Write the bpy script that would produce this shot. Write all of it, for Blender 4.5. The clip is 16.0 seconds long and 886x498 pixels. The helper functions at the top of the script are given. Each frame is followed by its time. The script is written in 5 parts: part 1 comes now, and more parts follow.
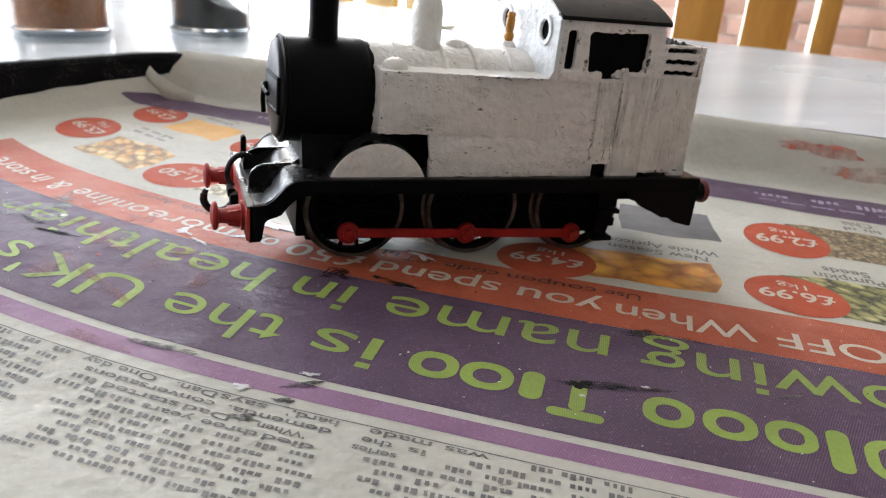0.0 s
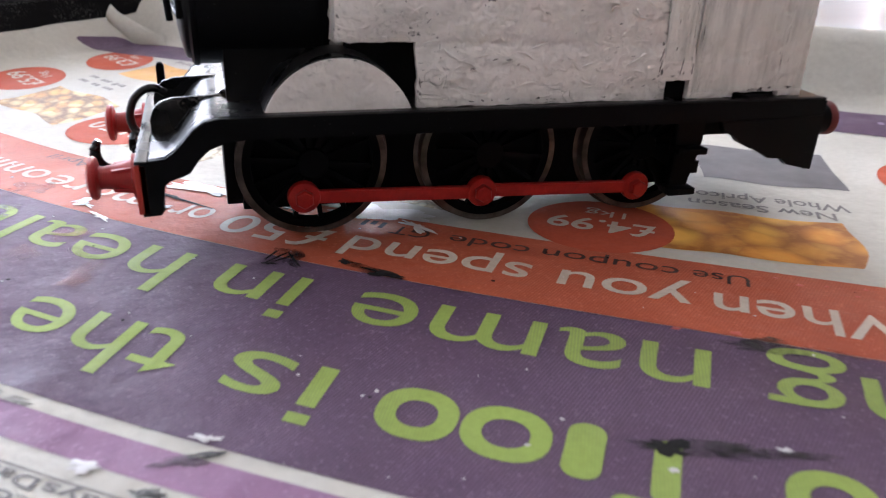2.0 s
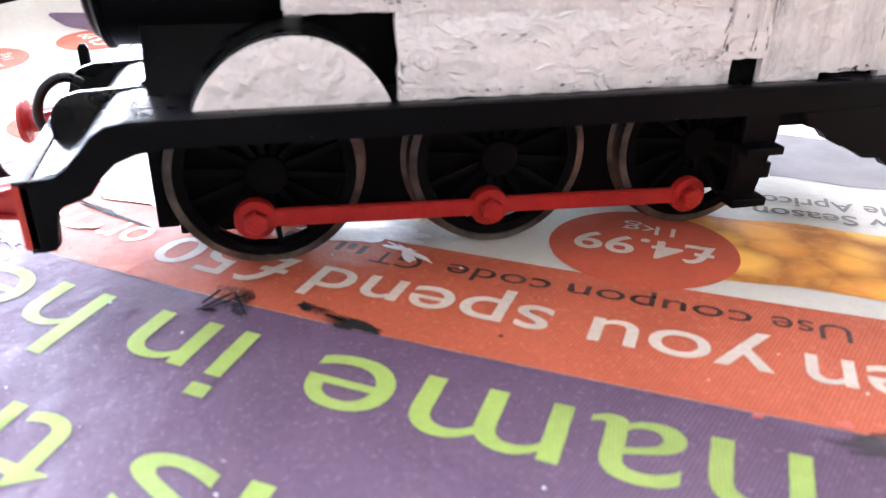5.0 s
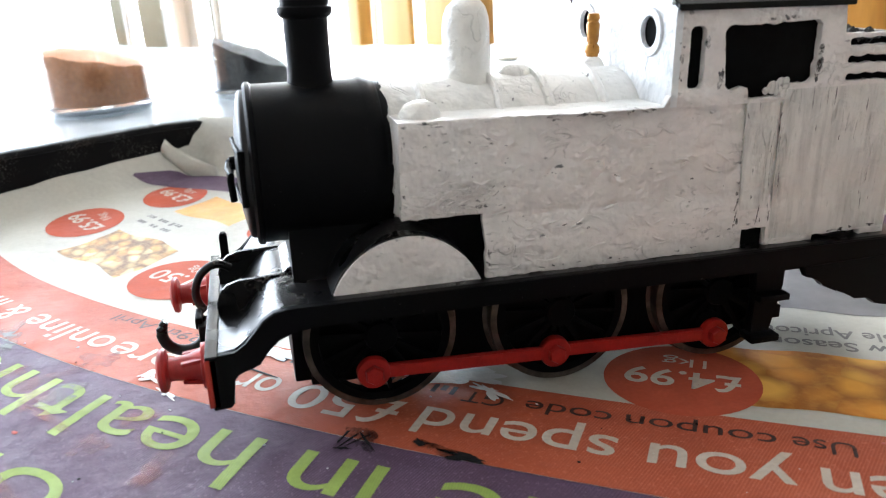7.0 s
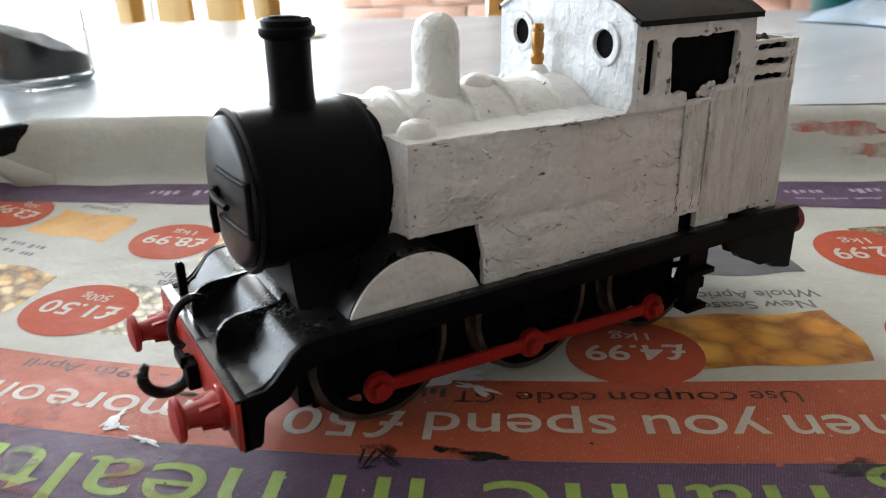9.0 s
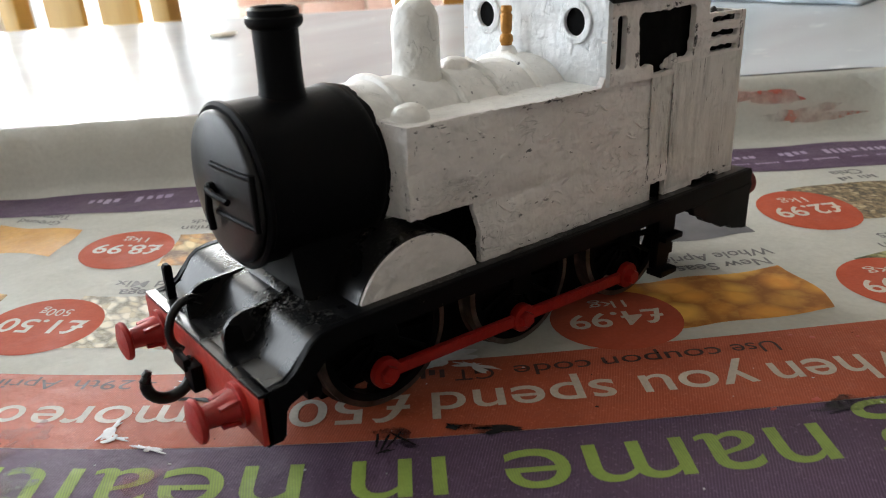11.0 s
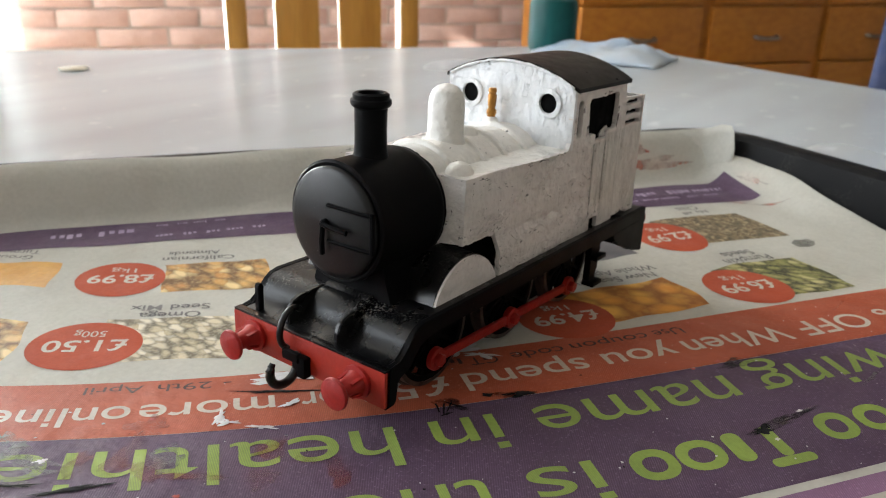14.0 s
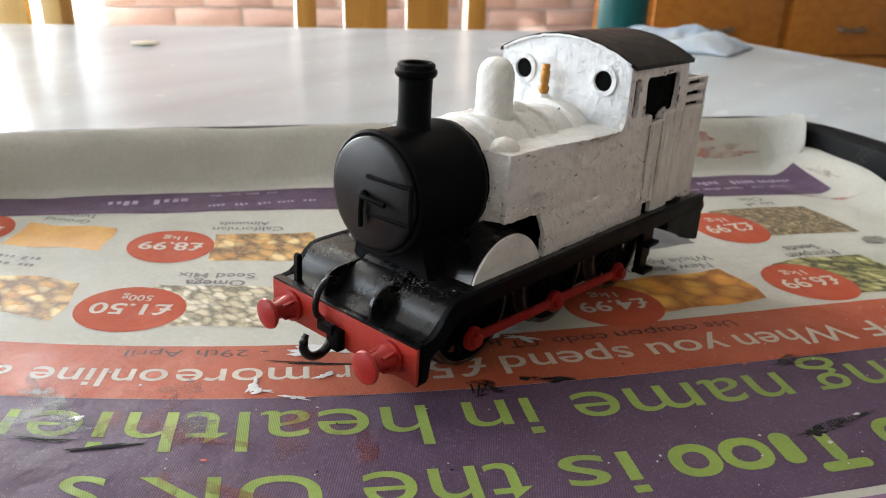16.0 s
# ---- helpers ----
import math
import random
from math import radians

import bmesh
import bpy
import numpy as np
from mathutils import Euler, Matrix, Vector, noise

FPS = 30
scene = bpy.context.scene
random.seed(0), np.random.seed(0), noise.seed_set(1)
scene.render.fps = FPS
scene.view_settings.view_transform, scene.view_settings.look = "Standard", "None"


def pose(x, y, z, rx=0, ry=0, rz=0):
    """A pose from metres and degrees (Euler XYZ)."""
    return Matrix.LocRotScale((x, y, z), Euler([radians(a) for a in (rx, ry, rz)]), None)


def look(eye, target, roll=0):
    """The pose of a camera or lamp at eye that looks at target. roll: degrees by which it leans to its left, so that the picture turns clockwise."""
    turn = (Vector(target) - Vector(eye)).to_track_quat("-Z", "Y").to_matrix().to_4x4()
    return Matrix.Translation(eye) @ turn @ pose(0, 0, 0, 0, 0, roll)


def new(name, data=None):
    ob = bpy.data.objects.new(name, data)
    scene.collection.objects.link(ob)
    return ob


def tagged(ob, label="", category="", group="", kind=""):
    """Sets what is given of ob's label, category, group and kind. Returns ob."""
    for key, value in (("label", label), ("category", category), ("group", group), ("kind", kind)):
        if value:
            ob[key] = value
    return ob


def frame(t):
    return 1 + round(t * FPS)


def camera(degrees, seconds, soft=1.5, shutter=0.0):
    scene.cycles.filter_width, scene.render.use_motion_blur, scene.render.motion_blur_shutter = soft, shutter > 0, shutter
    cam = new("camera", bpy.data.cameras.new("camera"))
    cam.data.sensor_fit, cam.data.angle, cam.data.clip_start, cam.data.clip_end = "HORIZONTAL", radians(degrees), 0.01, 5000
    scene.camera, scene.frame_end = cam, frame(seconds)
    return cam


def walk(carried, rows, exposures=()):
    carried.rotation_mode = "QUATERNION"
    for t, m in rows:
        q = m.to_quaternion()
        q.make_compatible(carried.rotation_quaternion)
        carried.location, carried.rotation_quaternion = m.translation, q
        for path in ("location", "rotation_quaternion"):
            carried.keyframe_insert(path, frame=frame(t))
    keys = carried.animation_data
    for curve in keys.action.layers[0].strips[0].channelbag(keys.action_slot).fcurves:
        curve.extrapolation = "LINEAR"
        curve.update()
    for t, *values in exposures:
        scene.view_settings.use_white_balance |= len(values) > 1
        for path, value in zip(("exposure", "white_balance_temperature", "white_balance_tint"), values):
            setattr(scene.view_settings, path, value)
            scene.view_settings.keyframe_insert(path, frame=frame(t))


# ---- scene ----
cam = camera(60.0, 16.0, soft=1.0, shutter=0.3)
PATH = [
    (0, (-0.05763, -0.15508, 0.06837), (-0.01561, -0.04287, 0.01793), 4.20),
    (0.5, (-0.05870, -0.15566, 0.07026), (-0.01514, -0.04354, 0.02093), 5.07),
    (1, (-0.05760, -0.15629, 0.06836), (-0.01386, -0.04411, 0.01934), 4.27),
    (1.5, (-0.04719, -0.13919, 0.05721), (-0.00787, -0.02559, 0.00771), 2.51),
    (2, (-0.03493, -0.11205, 0.04933), (-0.00120, -0.00006, -0.00742), 0.77),
    (2.5, (-0.02697, -0.09394, 0.04316), (0.00297, 0.01772, -0.01631), -0.55),
    (3, (-0.02396, -0.09076, 0.04231), (0.00415, 0.02162, -0.01668), -0.75),
    (5.3, (-0.02443, -0.08840, 0.04529), (0.00454, 0.02279, -0.01551), -0.62),
    (5.5, (-0.02644, -0.09486, 0.04662), (0.00178, 0.02032, -0.00664), -2.14),
    (6, (-0.02861, -0.09992, 0.05139), (0.00119, 0.01624, 0.00119), -2.02),
    (6.5, (-0.03255, -0.10163, 0.05538), (-0.00637, 0.01701, 0.00913), -3.48),
    (7, (-0.03643, -0.10317, 0.05968), (-0.00784, 0.01544, 0.01480), -3.30),
    (7.5, (-0.04286, -0.11316, 0.06603), (-0.00860, 0.00404, 0.02143), -2.56),
    (8, (-0.04779, -0.11301, 0.06776), (-0.00409, -0.00173, 0.01669), -1.85),
    (8.5, (-0.05413, -0.10509, 0.06854), (-0.00465, 0.00509, 0.02047), -2.31),
    (9, (-0.06185, -0.09334, 0.06726), (-0.00110, 0.00954, 0.01600), -2.24),
    (9.5, (-0.06156, -0.08722, 0.06895), (0.00415, 0.01348, 0.01953), -2.87),
    (10, (-0.06283, -0.08514, 0.06827), (0.00486, 0.01288, 0.01619), -3.38),
    (10.2, (-0.06425, -0.08402, 0.06606), (0.00453, 0.01303, 0.01362), -3.33),
    (12.3, (-0.09900, -0.09793, 0.07917), (-0.01467, -0.01181, 0.03047), -2.14),
    (12.5, (-0.10513, -0.09567, 0.08220), (-0.01748, -0.01176, 0.03554), -1.27),
    (13, (-0.11463, -0.09082, 0.08250), (-0.02102, -0.01391, 0.03535), 1.05),
    (13.5, (-0.11890, -0.08870, 0.08202), (-0.02118, -0.01665, 0.03555), 1.04),
    (14, (-0.12379, -0.08710, 0.08060), (-0.02691, -0.01508, 0.03233), 1.29),
    (14.5, (-0.12650, -0.08333, 0.08019), (-0.02793, -0.01350, 0.03213), 2.51),
    (15, (-0.12310, -0.08570, 0.07732), (-0.02887, -0.01055, 0.02858), 1.34),
    (15.5, (-0.11858, -0.08184, 0.07336), (-0.02676, -0.00534, 0.02222), 0.81),
    (16, (-0.11957, -0.08828, 0.07785), (-0.02989, -0.00895, 0.02719), 1.86),
]
EXPOSURES = [(0.0, 0.12, 6450, 16), (1.0, 0.12, 6450, 16), (1.5, 0.15, 6300, 16), (2.0, 0.55, 6100, 23), (2.5, 1.35, 5950, 24), (3.0, 1.9, 5850, 25), (5.5, 1.95, 5900, 21),
             (6.0, 1.55, 6000, 16), (6.5, 1.1, 6050, 14), (7.0, 0.75, 6100, 13), (7.5, 0.38, 6150, 13), (8.0, 0.04, 6350, 12), (9.0, 0.0, 6350, 12), (10.0, -0.1, 6400, 12),
             (12.5, -0.3, 6800, 13), (13.5, -0.25, 6750, 13), (14.5, -0.03, 6650, 13), (16.0, -0.0, 6600, 13)]
walk(cam, [(t, look(eye, target, roll)) for t, eye, target, roll in PATH], EXPOSURES)
# The close focus of a phone: the locomotive is sharp, the room behind is soft.
cam.data.dof.use_dof = True
cam.data.dof.focus_distance = 0.125
cam.data.dof.aperture_fstop = 46.0

# ---- axes of the table, the tray, the newspaper and the room: turned against the locomotive ----
TURN = radians(-34.2)
CT, ST = math.cos(TURN), math.sin(TURN)
MM = 0.001


def turned(p, q, z=0.0):
    """A place from millimetres along the table's axes."""
    return Vector(((p * CT - q * ST) * MM, (p * ST + q * CT) * MM, z * MM))


def turned_pose(p, q, z=0.0, rz=0.0):
    return Matrix.Translation(turned(p, q, z)) @ Matrix.Rotation(TURN + radians(rz), 4, "Z")


# ---- world and light ----
world = bpy.data.worlds.new("sky")
scene.world = world
world.use_nodes = True
wn = world.node_tree.nodes
sky = wn.new("ShaderNodeTexSky")
sky.sky_type = "NISHITA"
sky.sun_disc = False
sky.sun_elevation = radians(19)
sky.sun_rotation = radians(-172)
world.node_tree.links.new(sky.outputs[0], wn["Background"].inputs[0])
wn["Background"].inputs[1].default_value = 0.1

sun = new("sun", bpy.data.lights.new("sun", "SUN"))
sun.data.energy = 5.0
sun.data.angle = radians(0.5)
sun.data.color = (1.0, 0.95, 0.87)
sun.matrix_world = look(turned(-1550, 1500, 700), turned(0, 3250, -100))


def window_light(name, place, target, wide, high, watts, color):
    lamp = new(name, bpy.data.lights.new(name, "AREA"))
    lamp.data.shape = "RECTANGLE"
    lamp.data.size, lamp.data.size_y = wide, high
    lamp.data.energy = watts
    lamp.data.color = color
    lamp.matrix_world = look(place, target)
    return lamp


window_light("window_light_side", turned(-1490, 600, 450), turned(0, 600, 100), 1.5, 1.4, 23.0, (0.76, 0.89, 1.0))
window_light("window_light_back", turned(-1190, 3170, 380), turned(-700, 0, 0), 0.6, 1.7, 228.0, (0.90, 0.97, 1.0))

# ---- materials ----
def nodes_of(name):
    m = bpy.data.materials.new(name)
    m.use_nodes = True
    t = m.node_tree
    return m, t, t.nodes["Principled BSDF"]


def noise_node(t, scale, detail=4.0, stretch=(1, 1, 1), rough=0.55):
    co = t.nodes.new("ShaderNodeTexCoord")
    mp = t.nodes.new("ShaderNodeMapping")
    mp.inputs["Scale"].default_value = stretch
    nz = t.nodes.new("ShaderNodeTexNoise")
    nz.inputs["Scale"].default_value = scale
    nz.inputs["Detail"].default_value = detail
    nz.inputs["Roughness"].default_value = rough
    t.links.new(co.outputs["Object"], mp.inputs[0])
    t.links.new(mp.outputs[0], nz.inputs["Vector"])
    return nz.outputs["Fac"]


def ramp(t, fac, lo, hi, a=(0, 0, 0, 1), b=(1, 1, 1, 1)):
    r = t.nodes.new("ShaderNodeValToRGB")
    r.color_ramp.elements[0].position, r.color_ramp.elements[1].position = lo, hi
    r.color_ramp.elements[0].color, r.color_ramp.elements[1].color = a, b
    t.links.new(fac, r.inputs[0])
    return r.outputs[0]


def mix(t, fac, a, b):
    m = t.nodes.new("ShaderNodeMix")
    m.data_type = "RGBA"
    for sock, v in ((m.inputs[0], fac), (m.inputs[6], a), (m.inputs[7], b)):
        if isinstance(v, (int, float)):
            sock.default_value = v
        elif isinstance(v, tuple):
            sock.default_value = v if len(v) == 4 else (*v, 1)
        else:
            t.links.new(v, sock)
    return m.outputs[2]


def bump(t, bsdf, height, strength, distance):
    b = t.nodes.new("ShaderNodeBump")
    b.inputs["Strength"].default_value = strength
    b.inputs["Distance"].default_value = distance
    t.links.new(height, b.inputs["Height"])
    t.links.new(b.outputs[0], bsdf.inputs["Normal"])


def surface(name, color, other, scale, rough=0.5, metal=0.0, stretch=(1, 1, 1), fine=0.0, fine_scale=0.0, relief=0.0, coat=0.0, spec=0.5, crease=0.0, specks=0.0, weave=0.0):
    """Two colours blended by a coarse noise, a fine grain over both, and a relief of that grain."""
    m, t, b = nodes_of(name)
    c = mix(t, ramp(t, noise_node(t, scale, 5, stretch), 0.35, 0.65), color, other)
    if fine:
        g = noise_node(t, fine_scale, 3, stretch)
        c = mix(t, ramp(t, g, 0.3, 0.7, (0, 0, 0, 1), (fine, fine, fine, 1)), c, tuple(v * 0.6 for v in other))
        if relief and not crease:
            bump(t, b, g, 0.6, relief)
    if crease:
        far = noise_node(t, 38, 4, (1, 1, 1), 0.6)
        near = t.nodes.new("ShaderNodeMath")
        near.operation = "MULTIPLY_ADD"
        near.inputs[1].default_value = relief / crease
        t.links.new(noise_node(t, fine_scale or 900, 3), near.inputs[0])
        t.links.new(far, near.inputs[2])
        bump(t, b, near.outputs[0], 0.8, crease)
    if specks:
        dots = ramp(t, noise_node(t, 2100, 2), 0.60, 0.68, (0, 0, 0, 1), (specks,) * 3 + (1,))
        c = mix(t, dots, c, tuple(min(0.8, v * 1.8 + 0.10) for v in color))
    if weave:
        co = t.nodes.new("ShaderNodeTexCoord")
        mp = t.nodes.new("ShaderNodeMapping")
        mp.inputs["Rotation"].default_value = (0, 0, radians(52))
        w = t.nodes.new("ShaderNodeTexWave")
        w.inputs["Scale"].default_value = 820
        w.inputs["Distortion"].default_value = 1.2
        w.inputs["Detail"].default_value = 2
        t.links.new(co.outputs["Object"], mp.inputs[0])
        t.links.new(mp.outputs[0], w.inputs["Vector"])
        lines = math_node(t, "MULTIPLY", ramp(t, w.outputs["Fac"], 0.45, 0.9, (0, 0, 0, 1), (weave,) * 3 + (1,)), ramp(t, noise_node(t, 60, 3), 0.3, 0.6))
        c = mix(t, lines, c, tuple(min(0.8, v * 1.7 + 0.06) for v in color))
    t.links.new(c, b.inputs["Base Color"])
    rr = ramp(t, noise_node(t, scale * 2.3, 4, stretch), 0.3, 0.7, (rough * 0.8,) * 3 + (1,), (min(1, rough * 1.2),) * 3 + (1,))
    t.links.new(rr, b.inputs["Roughness"])
    b.inputs["Metallic"].default_value = metal
    b.inputs["Coat Weight"].default_value = coat
    b.inputs["Specular IOR Level"].default_value = spec
    return m


def math_node(t, kind, a, b, c=None):
    m = t.nodes.new("ShaderNodeMath")
    m.operation = kind
    for sock, v in zip(m.inputs, (a, b, c)):
        if isinstance(v, (int, float)):
            sock.default_value = v
        elif v is not None:
            t.links.new(v, sock)
    return m.outputs[0]


def brushed_white(name, base, shade, stretch, flecks=0.62, streak=0.5, lump=1.0, relief=0.0004, grooves=0.4):
    """Thick hand-brushed white paint: lumps and ridges, thin patches, curved brush grooves, short dark flecks."""
    m, t, b = nodes_of(name)
    thin = ramp(t, noise_node(t, 75, 5, (1, 1, 1), 0.6), 0.38, 0.70)
    lines = ramp(t, noise_node(t, 330, 5, stretch, 0.6), 0.45, 0.72)
    c = mix(t, thin, base, shade)
    c = mix(t, math_node(t, "MULTIPLY", lines, streak), c, tuple(v * 0.72 for v in shade))
    # the bristles' grooves: thin bent lines in patches, where the dark plastic almost shows
    bent = noise_node(t, 300, 2, stretch, 0.4)
    bent.node.inputs["Distortion"].default_value = 1.4
    close = math_node(t, "ABSOLUTE", math_node(t, "SUBTRACT", bent, 0.5), 0)
    groove = ramp(t, close, 0.006, 0.028, (1, 1, 1, 1), (0, 0, 0, 1))
    patch = ramp(t, noise_node(t, 120, 4, (1, 1, 1), 0.65), 0.50, 0.66)
    groove = math_node(t, "MULTIPLY", groove, patch)
    c = mix(t, math_node(t, "MULTIPLY", groove, grooves), c, tuple(v * 0.42 for v in shade))
    spots = ramp(t, noise_node(t, 800, 3, stretch), flecks, flecks + 0.05)
    where = ramp(t, noise_node(t, 130, 3), 0.48, 0.62)
    c = mix(t, math_node(t, "MULTIPLY", spots, where), c, (0.13, 0.13, 0.135))
    t.links.new(c, b.inputs["Base Color"])
    b.inputs["Roughness"].default_value = 0.38
    lumps = ramp(t, noise_node(t, 420, 2, (1, 1, 1), 0.5), 0.40, 0.85)
    waves = noise_node(t, 210, 4, (1, 1, 1), 0.6)
    brush = noise_node(t, 760, 4, stretch, 0.6)
    h = math_node(t, "MULTIPLY_ADD", lumps, 0.55 * lump, waves)
    h = math_node(t, "MULTIPLY_ADD", brush, 0.30, h)
    h = math_node(t, "MULTIPLY_ADD", groove, -0.35, h)
    bump(t, b, h, 1.0, relief)
    return m


def dusty_black(name, rough, dust=0.66, coat=0.0, spec=0.16, drift=(0.5, 0.7)):
    """Black moulded plastic with specks of dust."""
    m, t, b = nodes_of(name)
    specks = ramp(t, noise_node(t, 2400, 3), dust, dust + 0.06)
    where = ramp(t, noise_node(t, 90, 3), *drift)
    both = t.nodes.new("ShaderNodeMath")
    both.operation = "MULTIPLY"
    t.links.new(specks, both.inputs[0])
    t.links.new(where, both.inputs[1])
    c = mix(t, both.outputs[0], (0.0035, 0.0035, 0.004), (0.13, 0.125, 0.115))
    t.links.new(c, b.inputs["Base Color"])
    r = ramp(t, noise_node(t, 150, 4), 0.3, 0.7, (rough * 0.85,) * 3 + (1,), (rough * 1.2,) * 3 + (1,))
    t.links.new(r, b.inputs["Roughness"])
    b.inputs["Coat Weight"].default_value = coat
    b.inputs["Specular IOR Level"].default_value = spec
    bump(t, b, noise_node(t, 2200, 2), 0.15, 0.0001)
    return m


def print_photo(name, colors, scale, stretch, turn, dark):
    """A printed picture of nuts, seeds or fruit: rounded pieces of a few colours, lit on one side, with dark gaps."""
    m, t, b = nodes_of(name)
    co = t.nodes.new("ShaderNodeTexCoord")
    mp = t.nodes.new("ShaderNodeMapping")
    mp.inputs["Scale"].default_value = stretch
    mp.inputs["Rotation"].default_value = (0, 0, radians(turn))
    t.links.new(co.outputs["Object"], mp.inputs[0])
    wob = t.nodes.new("ShaderNodeMix")
    wob.data_type = "RGBA"
    wob.inputs[0].default_value = 0.0035
    nz = t.nodes.new("ShaderNodeTexNoise")
    nz.inputs["Scale"].default_value = scale * 0.5
    t.links.new(mp.outputs[0], nz.inputs["Vector"])
    t.links.new(mp.outputs[0], wob.inputs[6])
    t.links.new(nz.outputs["Color"], wob.inputs[7])
    v = t.nodes.new("ShaderNodeTexVoronoi")
    v.inputs["Scale"].default_value = scale
    v.inputs["Randomness"].default_value = 1.0
    t.links.new(wob.outputs[2], v.inputs["Vector"])
    sep = t.nodes.new("ShaderNodeSeparateColor")
    t.links.new(v.outputs["Color"], sep.inputs[0])
    c = mix(t, sep.outputs[0], colors[0], colors[1])
    c = mix(t, ramp(t, sep.outputs[1], 0.55, 0.85), c, colors[2])
    c = mix(t, ramp(t, v.outputs["Distance"], 0.32, 0.72), c, tuple(k * dark for k in colors[0]))
    c = mix(t, ramp(t, noise_node(t, scale * 3, 3), 0.45, 0.8, (0, 0, 0, 1), (0.4, 0.4, 0.4, 1)), c, colors[2])
    t.links.new(c, b.inputs["Base Color"])
    b.inputs["Roughness"].default_value = 0.6
    return m


def smudge(name, color, most, grain=260):
    """Thin paint rubbed over the print, so that the print shows through."""
    m, t, b = nodes_of(name)
    b.inputs["Base Color"].default_value = (*color, 1)
    b.inputs["Roughness"].default_value = 0.5
    patch = ramp(t, noise_node(t, grain, 5, (1, 1, 1), 0.7), 0.36, 0.62)
    t.links.new(math_node(t, "MULTIPLY", patch, most), b.inputs["Alpha"])
    return m


def hatched(name, color, other, under):
    """Printed ink whose halftone shows as fine slanting lines."""
    m = surface(name, color, other, 80, 0.6, fine=0.3, fine_scale=1600, crease=0.0022, spec=0.36)
    t = m.node_tree
    b = t.nodes["Principled BSDF"]
    had = b.inputs["Base Color"].links[0].from_socket
    co = t.nodes.new("ShaderNodeTexCoord")
    mp = t.nodes.new("ShaderNodeMapping")
    mp.inputs["Rotation"].default_value = (0, 0, radians(28))
    w = t.nodes.new("ShaderNodeTexWave")
    w.inputs["Scale"].default_value = 900
    w.inputs["Distortion"].default_value = 0.4
    t.links.new(co.outputs["Object"], mp.inputs[0])
    t.links.new(mp.outputs[0], w.inputs["Vector"])
    fac = math_node(t, "MULTIPLY", ramp(t, w.outputs["Fac"], 0.35, 0.8, (0, 0, 0, 1), (0.5, 0.5, 0.5, 1)), ramp(t, noise_node(t, 40, 2), 0.35, 0.6))
    t.links.new(mix(t, fac, had, under), b.inputs["Base Color"])
    return m


WHITE_SIDE = brushed_white("brushed_white_side", (0.84, 0.80, 0.78), (0.74, 0.71, 0.69), (0.75, 1, 1.6), 0.645, 0.4, 1.0, 0.00062)
WHITE_DOOR = brushed_white("brushed_white_door", (0.78, 0.76, 0.73), (0.65, 0.635, 0.61), (2.0, 2.0, 0.22), 0.65, 0.8, 0.8, 0.00065)
WHITE_TOP = brushed_white("brushed_white_top", (0.86, 0.84, 0.80), (0.74, 0.735, 0.70), (1, 1, 1), 0.69, 0.35, 0.9, 0.00042, 0.2)
WHITE_CAB = brushed_white("brushed_white_cab", (0.87, 0.88, 0.89), (0.77, 0.81, 0.84), (1, 1.4, 0.7), 0.72, 0.4, 1.1, 0.00045, 0.3)
BLACK_SATIN = dusty_black("black_satin_plastic", 0.40, 0.70, 0.0, 0.06)
BLACK_GLOSS = dusty_black("black_gloss_plastic", 0.27, 0.545, 0.10, 0.38, (0.46, 0.66))
BLACK_DOOR = dusty_black("black_door_plastic", 0.36, 0.68, 0.0, 0.32)
BLACK_DULL = dusty_black("black_dull_plastic", 0.6, 0.76, 0.0, 0.05)
ROOF_BLACK = surface("roof_black", (0.006, 0.0052, 0.0045), (0.009, 0.0075, 0.0065), 120, 0.34, fine=0.2, fine_scale=1800, relief=0.00001, spec=0.11)
VOID_BLACK = surface("inside_black", (0.003, 0.003, 0.003), (0.005, 0.005, 0.005), 200, 0.8, spec=0.06)
RED_PAINT = surface("red_paint", (0.42, 0.016, 0.011), (0.33, 0.010, 0.008), 300, 0.42, fine=0.35, fine_scale=1400, relief=0.00015)
DARK_RED = surface("dark_red_paint", (0.15, 0.012, 0.011), (0.11, 0.009, 0.008), 300, 0.45)
RED_BEAM = surface("red_beam_paint", (0.42, 0.028, 0.012), (0.36, 0.020, 0.010), 300, 0.45, fine=0.2, fine_scale=1600, relief=0.0001)
TYRE = surface("worn_tyre_metal", (0.20, 0.165, 0.14), (0.07, 0.06, 0.052), 250, 0.45, 0.7, fine=0.4, fine_scale=1500)
GOLD = surface("gold_paint", (0.45, 0.20, 0.03), (0.33, 0.14, 0.02), 600, 0.32, 0.35)
COAL = surface("coal", (0.012, 0.012, 0.012), (0.03, 0.03, 0.03), 700, 0.6, fine=0.5, fine_scale=1500, relief=0.0006)
PAPER = surface("newsprint_white", (0.55, 0.545, 0.49), (0.48, 0.475, 0.42), 30, 0.66, fine=0.2, fine_scale=900, relief=0.0001, crease=0.0024, spec=0.28)
PURPLE = surface("purple_ink", (0.100, 0.057, 0.106), (0.082, 0.046, 0.087), 45, 0.60, fine=0.5, fine_scale=1300, relief=0.00012, crease=0.0024, spec=0.35, specks=0.35, weave=0.4)
ORANGE = surface("orange_ink", (0.43, 0.098, 0.045), (0.36, 0.075, 0.034), 40, 0.60, fine=0.25, fine_scale=1500, relief=0.00008, crease=0.0022, spec=0.3, specks=0.25, weave=0.22)
